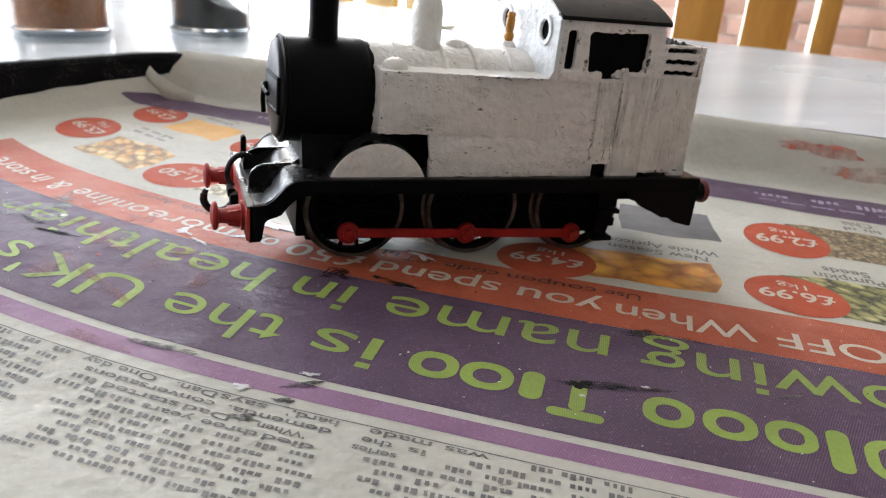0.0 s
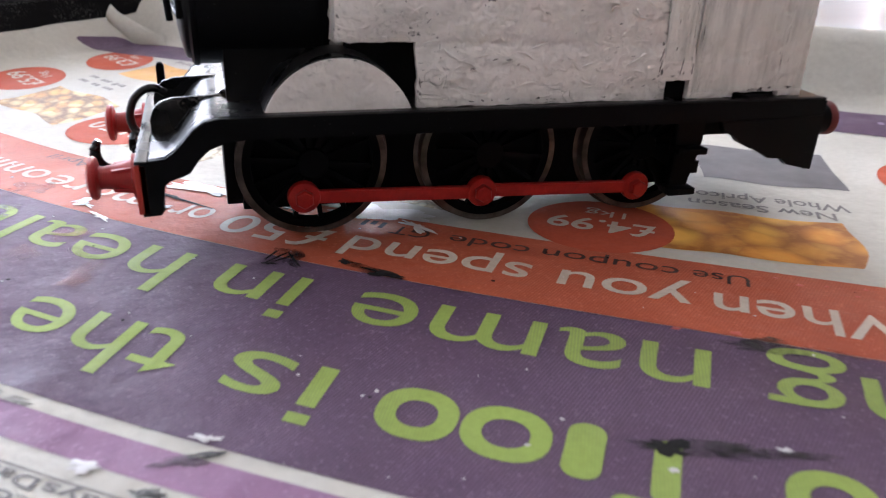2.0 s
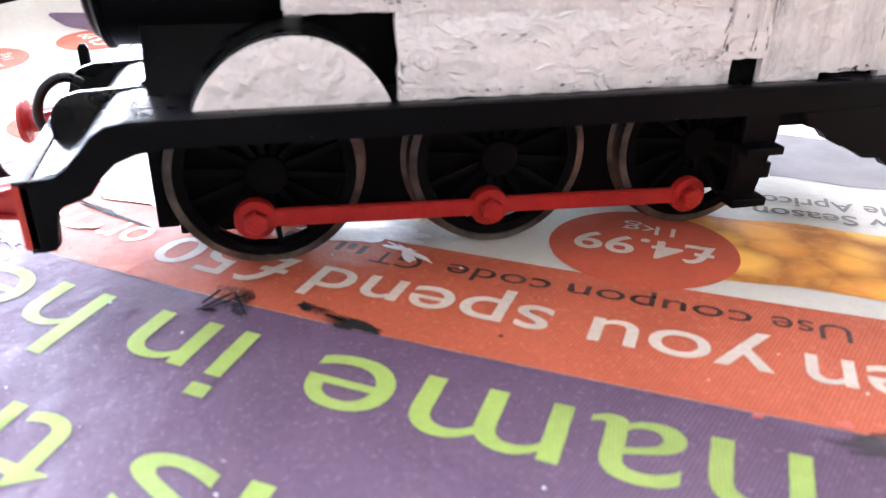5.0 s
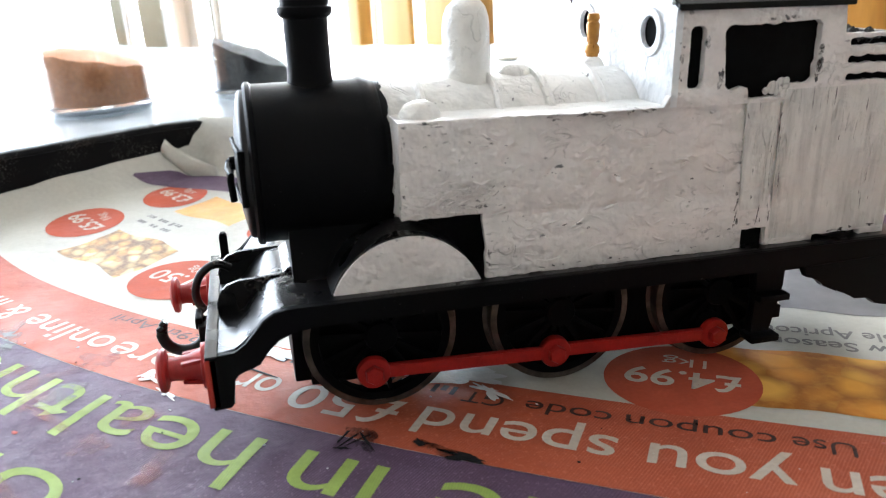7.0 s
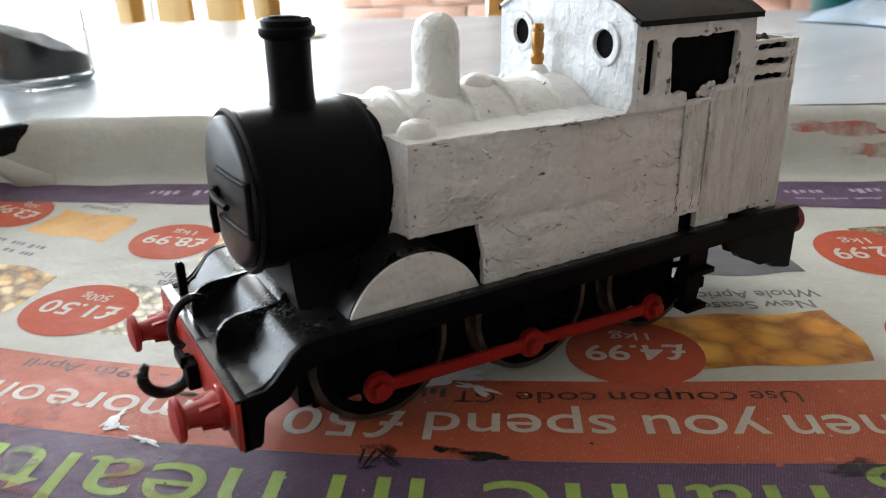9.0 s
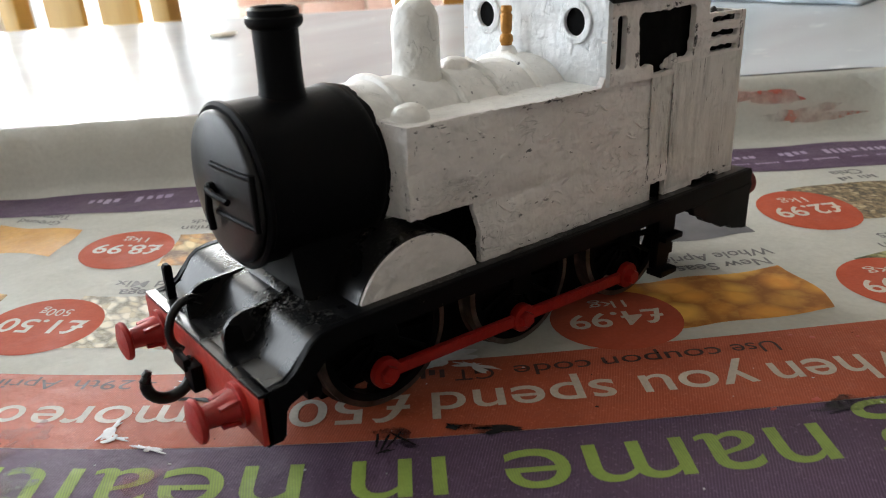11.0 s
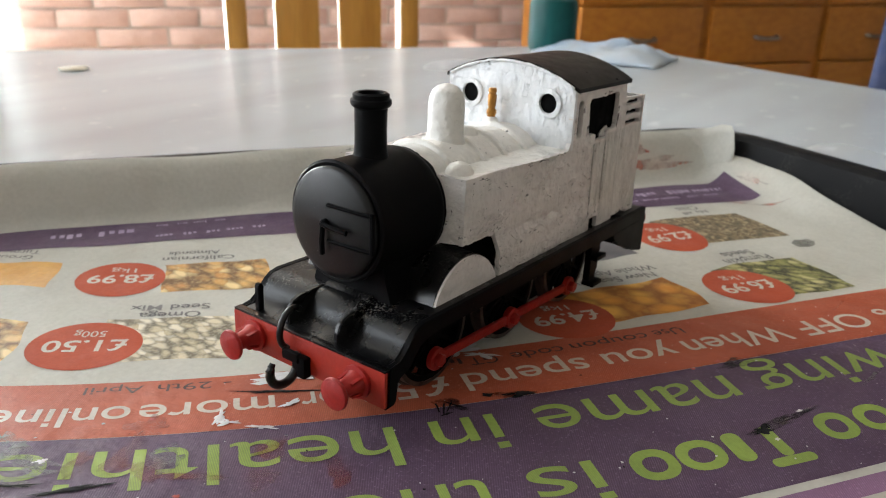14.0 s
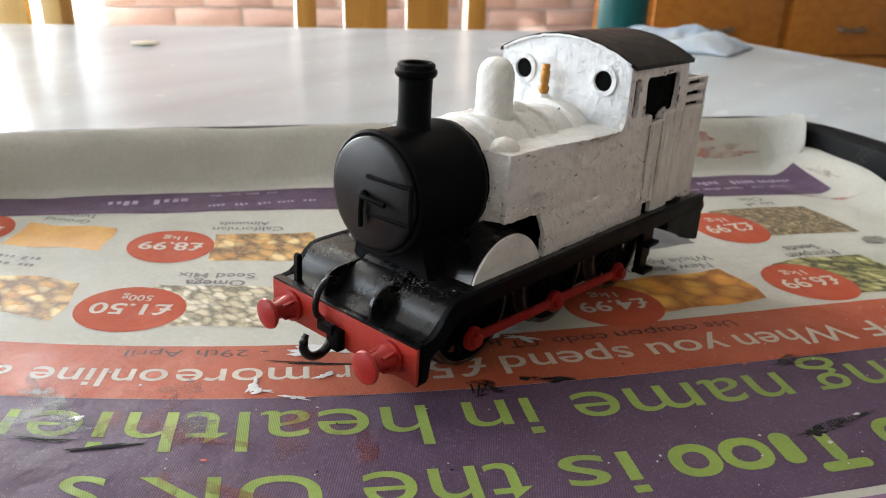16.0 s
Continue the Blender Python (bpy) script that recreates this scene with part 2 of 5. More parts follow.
MAUVE = surface("mauve_ink", (0.27, 0.145, 0.25), (0.23, 0.12, 0.215), 45, 0.60, fine=0.3, fine_scale=1500, crease=0.0022, spec=0.36, specks=0.25, weave=0.3)
GREEN = hatched("green_ink", (0.31, 0.43, 0.09), (0.26, 0.37, 0.072), (0.14, 0.16, 0.08))
CIRCLE_RED = surface("red_ink", (0.50, 0.105, 0.055), (0.43, 0.085, 0.045), 60, 0.68, fine=0.3, fine_scale=1500, crease=0.0022, spec=0.1)
INK_GREY = surface("grey_ink", (0.12, 0.115, 0.115), (0.18, 0.17, 0.165), 200, 0.6)
INK_BROWN = surface("brown_ink", (0.055, 0.022, 0.02), (0.045, 0.018, 0.016), 200, 0.6)
WHITE_INK = surface("paper_white_lettering", (0.62, 0.57, 0.50), (0.53, 0.47, 0.40), 120, 0.6, fine=0.35, fine_scale=1500)
LILAC = surface("lilac_lettering", (0.46, 0.38, 0.50), (0.38, 0.30, 0.44), 120, 0.6)
GREY_PRINT = surface("grey_print", (0.10, 0.10, 0.108), (0.15, 0.15, 0.158), 70, 0.55)
PH_ALMOND = print_photo("almond_print", ((0.52, 0.24, 0.06), (0.68, 0.40, 0.12), (0.80, 0.62, 0.30)), 330, (1.0, 0.6, 1), 25, 0.3)
PH_SEED = print_photo("seed_mix_print", ((0.48, 0.40, 0.24), (0.66, 0.58, 0.40), (0.74, 0.68, 0.54)), 520, (1.0, 0.6, 1), -30, 0.3)
PH_PUMPKIN = print_photo("pumpkin_seed_print", ((0.17, 0.18, 0.05), (0.34, 0.33, 0.12), (0.54, 0.50, 0.24)), 430, (1.0, 0.62, 1), 40, 0.16)
PH_CHIA = print_photo("chia_print", ((0.17, 0.12, 0.065), (0.30, 0.22, 0.11), (0.42, 0.34, 0.20)), 900, (1, 0.7, 1), 0, 0.4)
PH_APRICOT = print_photo("apricot_print", ((0.66, 0.22, 0.02), (0.78, 0.36, 0.04), (0.82, 0.45, 0.08)), 170, (1, 0.9, 1), 10, 0.5)
PH_SPICE = surface("spice_print", (0.72, 0.40, 0.10), (0.62, 0.32, 0.07), 120, 0.6, fine=0.3, fine_scale=900)
SMEAR_BLACK = surface("dried_black_paint", (0.012, 0.012, 0.014), (0.02, 0.02, 0.02), 400, 0.6, fine=0.4, fine_scale=1500, relief=0.0002, spec=0.1)
SMEAR_WHITE = surface("dried_white_paint", (0.72, 0.72, 0.72), (0.60, 0.60, 0.61), 300, 0.45, fine=0.3, fine_scale=900, relief=0.0003)
CHIP_GREY = smudge("bare_dark_plastic", (0.12, 0.12, 0.125), 0.85, 1100)
SMUDGE_RED = smudge("rubbed_red_paint", (0.30, 0.055, 0.035), 0.46)
SMUDGE_BRIGHT = smudge("rubbed_bright_red_paint", (0.62, 0.13, 0.09), 0.8, 45)
SMUDGE_PINK = smudge("rubbed_pink_paint", (0.66, 0.24, 0.17), 0.55, 120)
SMUDGE_SOFT = smudge("rubbed_pale_grey_paint", (0.17, 0.165, 0.14), 0.8, 25)
SMUDGE_GREY = smudge("rubbed_grey_paint", (0.22, 0.215, 0.21), 0.7)
SMUDGE_BLACK = smudge("rubbed_black_paint", (0.02, 0.018, 0.02), 0.9)
SMEAR_RED = surface("dried_red_paint", (0.55, 0.09, 0.07), (0.50, 0.12, 0.10), 300, 0.5)
TRAY_BLACK = dusty_black("tray_black_enamel", 0.46, 0.585, 0.0, 0.09, (0.5, 0.66))
def table_top():
    """Worn grey table top: soft cloudy tone, faint long streaks, smooth varnish."""
    m, t, b = nodes_of("grey_table_top")
    c = mix(t, ramp(t, noise_node(t, 5, 2, (1, 2.4, 1), 0.45), 0.3, 0.7), (0.50, 0.55, 0.58), (0.42, 0.455, 0.475))
    c = mix(t, ramp(t, noise_node(t, 32, 4, (1, 1.6, 1), 0.6), 0.62, 0.72, (0, 0, 0, 1), (0.55, 0.55, 0.55, 1)), c, (0.68, 0.72, 0.75))
    c = mix(t, ramp(t, noise_node(t, 85, 3, (1, 1, 1), 0.6), 0.68, 0.74, (0, 0, 0, 1), (0.6, 0.6, 0.6, 1)), c, (0.70, 0.71, 0.71))
    c = mix(t, ramp(t, noise_node(t, 14, 1, (0.25, 2.2, 1), 0.4), 0.45, 0.75, (0, 0, 0, 1), (0.35, 0.35, 0.35, 1)), c, (0.36, 0.375, 0.38))
    t.links.new(c, b.inputs["Base Color"])
    r = ramp(t, noise_node(t, 6, 1), 0.3, 0.7, (0.20, 0.20, 0.20, 1), (0.28, 0.28, 0.28, 1))
    t.links.new(r, b.inputs["Roughness"])
    b.inputs["Specular IOR Level"].default_value = 0.38
    return m


TABLE_MAT = table_top()
WOOD = surface("honey_pine", (0.58, 0.30, 0.055), (0.48, 0.22, 0.035), 9, 0.4, stretch=(6, 6, 0.6), fine=0.3, fine_scale=60)
WOOD_PALE = surface("pale_pine", (0.62, 0.42, 0.14), (0.55, 0.34, 0.10), 9, 0.4, stretch=(6, 6, 0.6), fine=0.2, fine_scale=60)
WOOD_DRAWER = surface("orange_pine_drawer", (0.42, 0.165, 0.02), (0.32, 0.115, 0.012), 7, 0.42, stretch=(0.7, 6, 6), fine=0.3, fine_scale=50)
BRICK = surface("pink_brick", (0.72, 0.55, 0.50), (0.62, 0.43, 0.375), 14, 0.85, fine=0.4, fine_scale=120, relief=0.002)
MORTAR = surface("pale_mortar", (0.78, 0.74, 0.70), (0.70, 0.66, 0.62), 30, 0.9, fine=0.3, fine_scale=200, relief=0.002)
# buff kept darker than the plaster, to weaken the bounce onto shaded sides
LOW_FILL_BUFF = surface("buff_wall", (0.31, 0.285, 0.25), (0.27, 0.245, 0.21), 3, 0.85, fine=0.1, fine_scale=90, relief=0.0005)
PLASTER = surface("white_plaster", (0.66, 0.64, 0.60), (0.61, 0.59, 0.55), 3, 0.85, fine=0.1, fine_scale=90, relief=0.0005)
FLOOR_MAT = surface("floor_boards", (0.30, 0.19, 0.10), (0.24, 0.14, 0.07), 4, 0.5, stretch=(1, 6, 1), fine=0.3, fine_scale=40)
FRAME_WHITE = surface("white_window_frame", (0.76, 0.76, 0.75), (0.72, 0.72, 0.71), 20, 0.4)
TEAL = surface("teal_plastic", (0.0, 0.078, 0.074), (0.0, 0.058, 0.056), 30, 0.45, spec=0.3)
CAP_BLACK = surface("black_cap", (0.015, 0.015, 0.017), (0.025, 0.025, 0.025), 60, 0.4)
NAVY = surface("navy_cloth", (0.012, 0.025, 0.085), (0.008, 0.016, 0.055), 30, 0.9, fine=0.4, fine_scale=700, relief=0.0006)
FOIL = surface("pale_blue_packet", (0.36, 0.50, 0.66), (0.56, 0.62, 0.67), 22, 0.32, 0.1, fine=0.2, fine_scale=90, relief=0.001)
BROWN_FILL = surface("brown_granules", (0.66, 0.30, 0.14), (0.52, 0.21, 0.09), 120, 0.8, fine=0.5, fine_scale=500, relief=0.001)
DARK_FILL = surface("dark_granules", (0.018, 0.016, 0.016), (0.035, 0.03, 0.03), 120, 0.7, fine=0.5, fine_scale=500, relief=0.001)
SCRAP = surface("pale_scrap", (0.80, 0.77, 0.68), (0.72, 0.64, 0.50), 60, 0.7, fine=0.3, fine_scale=300)
STEEL = surface("brushed_handle", (0.30, 0.27, 0.24), (0.2, 0.18, 0.16), 60, 0.35, 0.9)
OUTSIDE = bpy.data.materials.new("bright_outdoors")
OUTSIDE.use_nodes = True
_e = OUTSIDE.node_tree.nodes.new("ShaderNodeEmission")
_e.inputs[0].default_value = (0.96, 0.98, 1.0, 1)
_e.inputs[1].default_value = 4.0
OUTSIDE.node_tree.links.new(_e.outputs[0], OUTSIDE.node_tree.nodes["Material Output"].inputs[0])


def glass_material():
    m, t, b = nodes_of("clear_glass")
    b.inputs["Base Color"].default_value = (0.97, 0.99, 0.98, 1)
    b.inputs["Roughness"].default_value = 0.02
    b.inputs["Transmission Weight"].default_value = 1.0
    b.inputs["IOR"].default_value = 1.45
    return m


GLASS = glass_material()

# ---- mesh helpers: all sizes in millimetres ----
def thing(name, label, category, group="", kind="", at=None):
    ob = new(name)
    ob.empty_display_size = 0.01
    if at is not None:
        ob.matrix_world = at
    return tagged(ob, label, category, group, kind)


def finish(me, material, smooth):
    me.materials.append(material)
    if smooth:
        me.shade_smooth()
        me.set_sharp_from_angle(angle=radians(smooth))


def part(name, bm, material, parent=None, label="", smooth=38, scale=MM):
    """One mesh object from a bmesh, under a thing or a part."""
    bmesh.ops.remove_doubles(bm, verts=bm.verts, dist=1e-5)
    bmesh.ops.recalc_face_normals(bm, faces=bm.faces)
    for v in bm.verts:
        v.co *= scale
    me = bpy.data.meshes.new(name)
    bm.to_mesh(me)
    bm.free()
    finish(me, material, smooth)
    ob = new(name, me)
    if parent is not None:
        ob.parent = parent
    if label:
        ob["label"] = label
    return ob


def again(ob, m, parent=None):
    """The same mesh once more at another pose."""
    o = new(ob.name.split(".")[0], ob.data)
    o.parent = parent or ob.parent
    o.matrix_basis = m
    if "label" in ob:
        o["label"] = ob["label"]
    return o


def box(bm, x0, x1, y0, y1, z0, z1, bevel=0.0):
    b = bmesh.new()
    bmesh.ops.create_cube(b, size=1)
    for v in b.verts:
        v.co = Vector(((x0 + x1) / 2 + v.co.x * (x1 - x0), (y0 + y1) / 2 + v.co.y * (y1 - y0), (z0 + z1) / 2 + v.co.z * (z1 - z0)))
    if bevel:
        bmesh.ops.bevel(b, geom=list(b.edges), offset=bevel, segments=2, affect="EDGES", profile=0.6)
    join(bm, b)
    return bm


def join(bm, other):
    me = bpy.data.meshes.new("tmp")
    other.to_mesh(me)
    other.free()
    bm.from_mesh(me)
    bpy.data.meshes.remove(me)


def lathe(bm, profile, axis="z", at=(0, 0, 0), seg=32, closed=True, start=0.0, sweep=360.0):
    """Turns (radius, height) pairs about an axis."""
    whole = sweep >= 359.9
    n = seg if whole else seg + 1
    rings = []
    for r, h in profile:
        ring = []
        for k in range(n):
            a = radians(start + sweep * k / seg)
            u, v = r * math.cos(a), r * math.sin(a)
            co = {"z": (u, v, h), "x": (h, u, v), "y": (v, h, u)}[axis]
            ring.append(bm.verts.new(Vector(co) + Vector(at)))
        rings.append(ring)
    for a, b in zip(rings, rings[1:]):
        for k in range(n if whole else n - 1):
            j = (k + 1) % n
            bm.faces.new((a[k], a[j], b[j], b[k]))
    if closed and whole:
        for ring in (rings[0], rings[-1]):
            if (ring[0].co - ring[1].co).length > 1e-6:
                bm.faces.new(ring)
    return bm


def prism(bm, points, axis, lo, hi, bevel=0.0):
    """A flat outline pushed through from lo to hi. axis y: points are (x, z); axis x: (y, z); axis z: (x, y)."""
    b = bmesh.new()
    put = {"y": lambda u, v, w: (u, w, v), "x": lambda u, v, w: (w, u, v), "z": lambda u, v, w: (u, v, w)}[axis]
    a = [b.verts.new(put(u, v, lo)) for u, v in points]
    c = [b.verts.new(put(u, v, hi)) for u, v in points]
    b.faces.new(a)
    b.faces.new(c)
    n = len(points)
    for k in range(n):
        b.faces.new((a[k], a[(k + 1) % n], c[(k + 1) % n], c[k]))
    if bevel:
        edges = [e for e in b.edges if abs((e.verts[0].co - e.verts[1].co).normalized()["xyz".index(axis)]) < 0.5]
        bmesh.ops.bevel(b, geom=edges, offset=bevel, segments=2, affect="EDGES")
    join(bm, b)
    return bm


def tube(bm, points, radius, seg=10):
    """A round rod along a line of points."""
    pts = [Vector(p) for p in points]
    up = Vector((0.3, 0.2, 1)).normalized()
    rings = []
    for i, p in enumerate(pts):
        d = (pts[min(i + 1, len(pts) - 1)] - pts[max(i - 1, 0)]).normalized()
        a = d.cross(up)
        a = a.normalized() if a.length > 0.05 else d.cross(Vector((1, 0, 0))).normalized()
        b = d.cross(a)
        r = radius[i] if isinstance(radius, (list, tuple)) else radius
        rings.append([bm.verts.new(p + r * (math.cos(2 * math.pi * k / seg) * a + math.sin(2 * math.pi * k / seg) * b)) for k in range(seg)])
    for a, b in zip(rings, rings[1:]):
        for k in range(seg):
            bm.faces.new((a[k], a[(k + 1) % seg], b[(k + 1) % seg], b[k]))
    bm.faces.new(rings[0])
    bm.faces.new(rings[-1])
    return bm


def flowing(points, n=5):
    """A smooth line through a few points."""
    pts = [Vector(p) for p in points]
    out = []
    for k in range(len(pts) - 1):
        a, b, c, d = pts[max(k - 1, 0)], pts[k], pts[k + 1], pts[min(k + 2, len(pts) - 1)]
        for j in range(n):
            t = j / n
            out.append(0.5 * (2 * b + (c - a) * t + (2 * a - 5 * b + 4 * c - d) * t * t + (3 * b - a - 3 * c + d) * t ** 3))
    return out + [pts[-1]]


def rounded(x0, x1, z0, z1, r, n=4):
    """A rectangle with round corners, as an outline."""
    out = []
    for cx, cz, a0 in ((x1 - r, z1 - r, 0), (x0 + r, z1 - r, 90), (x0 + r, z0 + r, 180), (x1 - r, z0 + r, 270)):
        out += [(cx + r * math.cos(radians(a0 + 90 * k / n)), cz + r * math.sin(radians(a0 + 90 * k / n))) for k in range(n + 1)]
    return out


def ring_points(cx, cz, r, n=28):
    return [(cx + r * math.cos(2 * math.pi * k / n), cz + r * math.sin(2 * math.pi * k / n)) for k in range(n)]


def sheet(outlines, depth, bevel=0.0):
    """A plate in its own x-y plane with holes, as a bmesh: the first outline is the rim, the others are openings."""
    cu = bpy.data.curves.new("tmp", "CURVE")
    cu.dimensions = "2D"
    cu.fill_mode = "BOTH"
    cu.extrude = depth / 2
    cu.bevel_depth = bevel
    cu.bevel_resolution = 1
    for pts in outlines:
        s = cu.splines.new("POLY")
        s.points.add(len(pts) - 1)
        for p, (u, v) in zip(s.points, pts):
            p.co = (u, v, 0, 1)
        s.use_cyclic_u = True
    ob = bpy.data.objects.new("tmp", cu)
    scene.collection.objects.link(ob)
    bpy.context.view_layer.update()
    me = bpy.data.meshes.new_from_object(ob.evaluated_get(bpy.context.evaluated_depsgraph_get()))
    bpy.data.objects.remove(ob)
    bm = bmesh.new()
    bm.from_mesh(me)
    bpy.data.meshes.remove(me)
    return bm


def stood(bm, axis, at):
    """Stands a plate made by sheet(): axis y: its x-y becomes x-z at that y; axis x: y-z at that x."""
    for v in bm.verts:
        u, w, d = v.co
        v.co = (u, at + d, w) if axis == "y" else (at + d, u, w)
    return bm


_text_cache = {}


def square_dots(verts, faces):
    """The typeface has square dots on its i: a small round island high above the line becomes a square."""
    root = list(range(len(verts)))

    def top(i):
        while root[i] != i:
            i = root[i]
        return i

    for f in faces:
        for i in f[1:]:
            root[top(i)] = top(f[0])
    groups = {}
    for i in range(len(verts)):
        groups.setdefault(top(i), []).append(i)
    verts, faces = list(verts), list(faces)
    for ids in groups.values():
        xs, ys = [verts[i][0] for i in ids], [verts[i][1] for i in ids]
        w, h = max(xs) - min(xs), max(ys) - min(ys)
        if h < 0.2 and 0.75 < w / max(h, 1e-6) < 1.35 and min(ys) > 0.45:
            gone = set(ids)
            faces = [f for f in faces if f[0] not in gone]
            n = len(verts)
            verts += [(min(xs), min(ys), 0), (max(xs), min(ys), 0), (max(xs), max(ys), 0), (min(xs), max(ys), 0)]
            faces.append((n, n + 1, n + 2, n + 3))
    return verts, faces


def lettering(body, bold=0.0):
    """Letters of the built-in font as triangles, one unit being the height of a capital."""
    key = (body, bold)
    if key in _text_cache:
        return _text_cache[key]
    fc = bpy.data.curves.new("tmp", "FONT")
    fc.body = body
    fc.size = 1.0
    fc.offset = bold
    fc.resolution_u = 6
    ob = bpy.data.objects.new("tmp", fc)
    scene.collection.objects.link(ob)
    bpy.context.view_layer.update()
    me = bpy.data.meshes.new_from_object(ob.evaluated_get(bpy.context.evaluated_depsgraph_get()))
    bpy.data.objects.remove(ob)
    verts = [tuple(v.co) for v in me.vertices]
    faces = [tuple(p.vertices) for p in me.polygons]
    bpy.data.meshes.remove(me)
    verts, faces = square_dots(verts, faces)
    _text_cache[key] = verts, faces
    return verts, faces


CAPITAL = max(v[1] for v in lettering("H")[0])

# ---- the newspaper in its tray ----
BACK, LEFT, RIGHT, FRONT, RIM = 99.5, -137.0, 144.0, -112.0, 16.0
SKEW = -0.03      # the back of the tray runs a little askew to the page
SPLAY = 0.15      # and its right side opens towards the front
SPREAD = 0.5      # its left side too, up to the middle


def ease(t):
    t = max(0.0, min(1.0, t))
    return t * t * (3 - 2 * t)


def left_side(q):
    """Where the left wall of the tray stands."""
    return LEFT - SPREAD * (BACK - max(q, 30.0))


def paper_height(p, q):
    """The sheet ripples a little, swells in a low fold under the front of the locomotive, and climbs the back rim of the tray."""
    h = 3.3 * math.exp(-((q + 32.6) / 34.9) ** 2)
    h += 0.35 * math.sin(p * 0.045 + 0.6) * math.sin(q * 0.06 + 0.4) * ease((abs(q + 10) - 20) / 60)
    h += 0.8 * ease((q - 50) / 35) * (0.5 + 0.5 * math.sin(p * 0.03 + 1.0))
    x, y = abs(p * CT - q * ST) - 52, abs(p * ST + q * CT) - 17
    h += 0.3 * ease((max(x, y) - 4) / 24) * (0.5 + 0.5 * noise.noise(Vector((p * 0.03, q * 0.026, 2))))
    q -= SKEW * p
    back = (RIM + 0.5) * ease((q - BACK + 8) / 11)
    right = 9.0 * ease((p - SPLAY * (60 - q) - RIGHT + 14) / 14) * ease((q - 15) / 55)
    left = 8.0 * ease((left_side(q) + 10 - p) / 12) * ease((q - 10) / 40)
    h += max(back, right, left) + 0.3 * min(back, max(right, left)) * (1 - ease((max(back, right, left) - 8) / 8))
    h += 0.5 * noise.noise(Vector((p * 0.05, q * 0.08, 11))) * ease((q - 50) / 30) + 0.45 * noise.noise(Vector((p * 0.03, q * 0.06, 4))) * ease((q - 76) / 12)
    return h


def on_paper(p, q, layer=0.0):
    """A place on the printed page. The lines of print bend slightly, as the sheet does."""
    x, y = p * CT - q * ST, p * ST + q * CT
    y += 0.00065 * x * x
    u, v = x / 100, y / 100
    x = 0.48 + 2.36 * v + 3.47 * v * v - 2.61 * v ** 3 + 95.87 * u - 2.36 * u * v - 13.9 * u * v * v - 0.41 * u * u - 2.51 * u * u * v - 1.52 * u ** 3
    y = -1.27 + 95.98 * v + 1.79 * v * v - 5.14 * v ** 3 - 4.19 * u - 1.76 * u * v - 6.14 * u * v * v + 4.23 * u * u + 3.51 * u * u * v - 1.77 * u ** 3
    return Vector((x, y, paper_height(x * CT + y * ST, y * CT - x * ST) + 0.05 + 0.045 * layer))


def on_sheet(p, q, layer=0.0):
    """A place on the sheet by the table's axes alone."""
    v = turned(p, q) / MM
    v.z = paper_height(p, q) + 0.05 + 0.045 * layer
    return v


newspaper = thing("newspaper", "open newspaper page with a purple and orange advertisement, in a tray", "newspaper")


def laid(bm, layer, step=2.5):
    """Cuts a flat print along a fine grid and lays it on the uneven page."""
    for axis in (0, 1):
        at = [v.co[axis] for v in bm.verts]
        for k in range(math.ceil(min(at) / step), math.ceil(max(at) / step)):
            co, no = Vector((0, 0, 0)), Vector((0, 0, 0))
            co[axis], no[axis] = k * step, 1
            bmesh.ops.bisect_plane(bm, geom=bm.verts[:] + bm.edges[:] + bm.faces[:], plane_co=co, plane_no=no, dist=1e-4)
    for v in bm.verts:
        v.co = on_paper(v.co.x, v.co.y, layer)


def page_patch(name, p0, p1, q0, q1, material, layer, label="", step=2.0, wobble=0.0, parent=None):
    bm = bmesh.new()
    np_, nq = max(1, int(abs(p1 - p0) / step)), max(1, int(abs(q1 - q0) / step))
    grid = []
    for i in range(np_ + 1):
        row = []
        for j in range(nq + 1):
            p, q = p0 + (p1 - p0) * i / np_, q0 + (q1 - q0) * j / nq
            if wobble and i in (0, np_):
                p += wobble * noise.noise(Vector((q * 0.07, p * 0.01, 3)))
            if wobble and j in (0, nq):
                q += wobble * noise.noise(Vector((p * 0.07, q * 0.01, 5)))
            row.append(bm.verts.new(on_paper(p, q, layer)))
        grid.append(row)
    for i in range(np_):
        for j in range(nq):
            bm.faces.new((grid[i][j], grid[i + 1][j], grid[i + 1][j + 1], grid[i][j + 1]))
    return part(name, bm, material, parent or newspaper, label, smooth=60)


def page_disc(name, p, q, r, material, layer, label="", rq=None):
    bm = bmesh.new()
    mid = bm.verts.new(on_paper(p, q, layer))
    rings = [[bm.verts.new(on_paper(p + r * f * math.cos(2 * math.pi * k / 48), q + (rq or r) * f * math.sin(2 * math.pi * k / 48), layer)) for k in range(48)] for f in (0.2, 0.4, 0.6, 0.8, 1.0)]
    for k in range(48):
        j = (k + 1) % 48
        bm.faces.new((mid, rings[0][k], rings[0][j]))
        for a, b in zip(rings, rings[1:]):
            bm.faces.new((a[k], b[k], b[j], a[j]))
    return part(name, bm, material, newspaper, label, smooth=60)


def page_text(body, p_from, p_to, q_base, cap, material, layer, bold=0.0, name="lettering", parent=None):
    """Words printed from p_from to p_to; the page lies upside down, so they run towards smaller p and stand towards smaller q."""
    verts, faces = lettering(body, bold)
    u0, u1 = min(v[0] for v in verts), max(v[0] for v in verts)
    k = (p_from - p_to) / (u1 - u0)
    h = cap / CAPITAL
    bm = bmesh.new()
    vs = [bm.verts.new((p_from - (v[0] - u0) * k, q_base - v[1] * h, 0)) for v in verts]
    for f in faces:
        try:
            bm.faces.new([vs[i] for i in f])
        except ValueError:
            pass
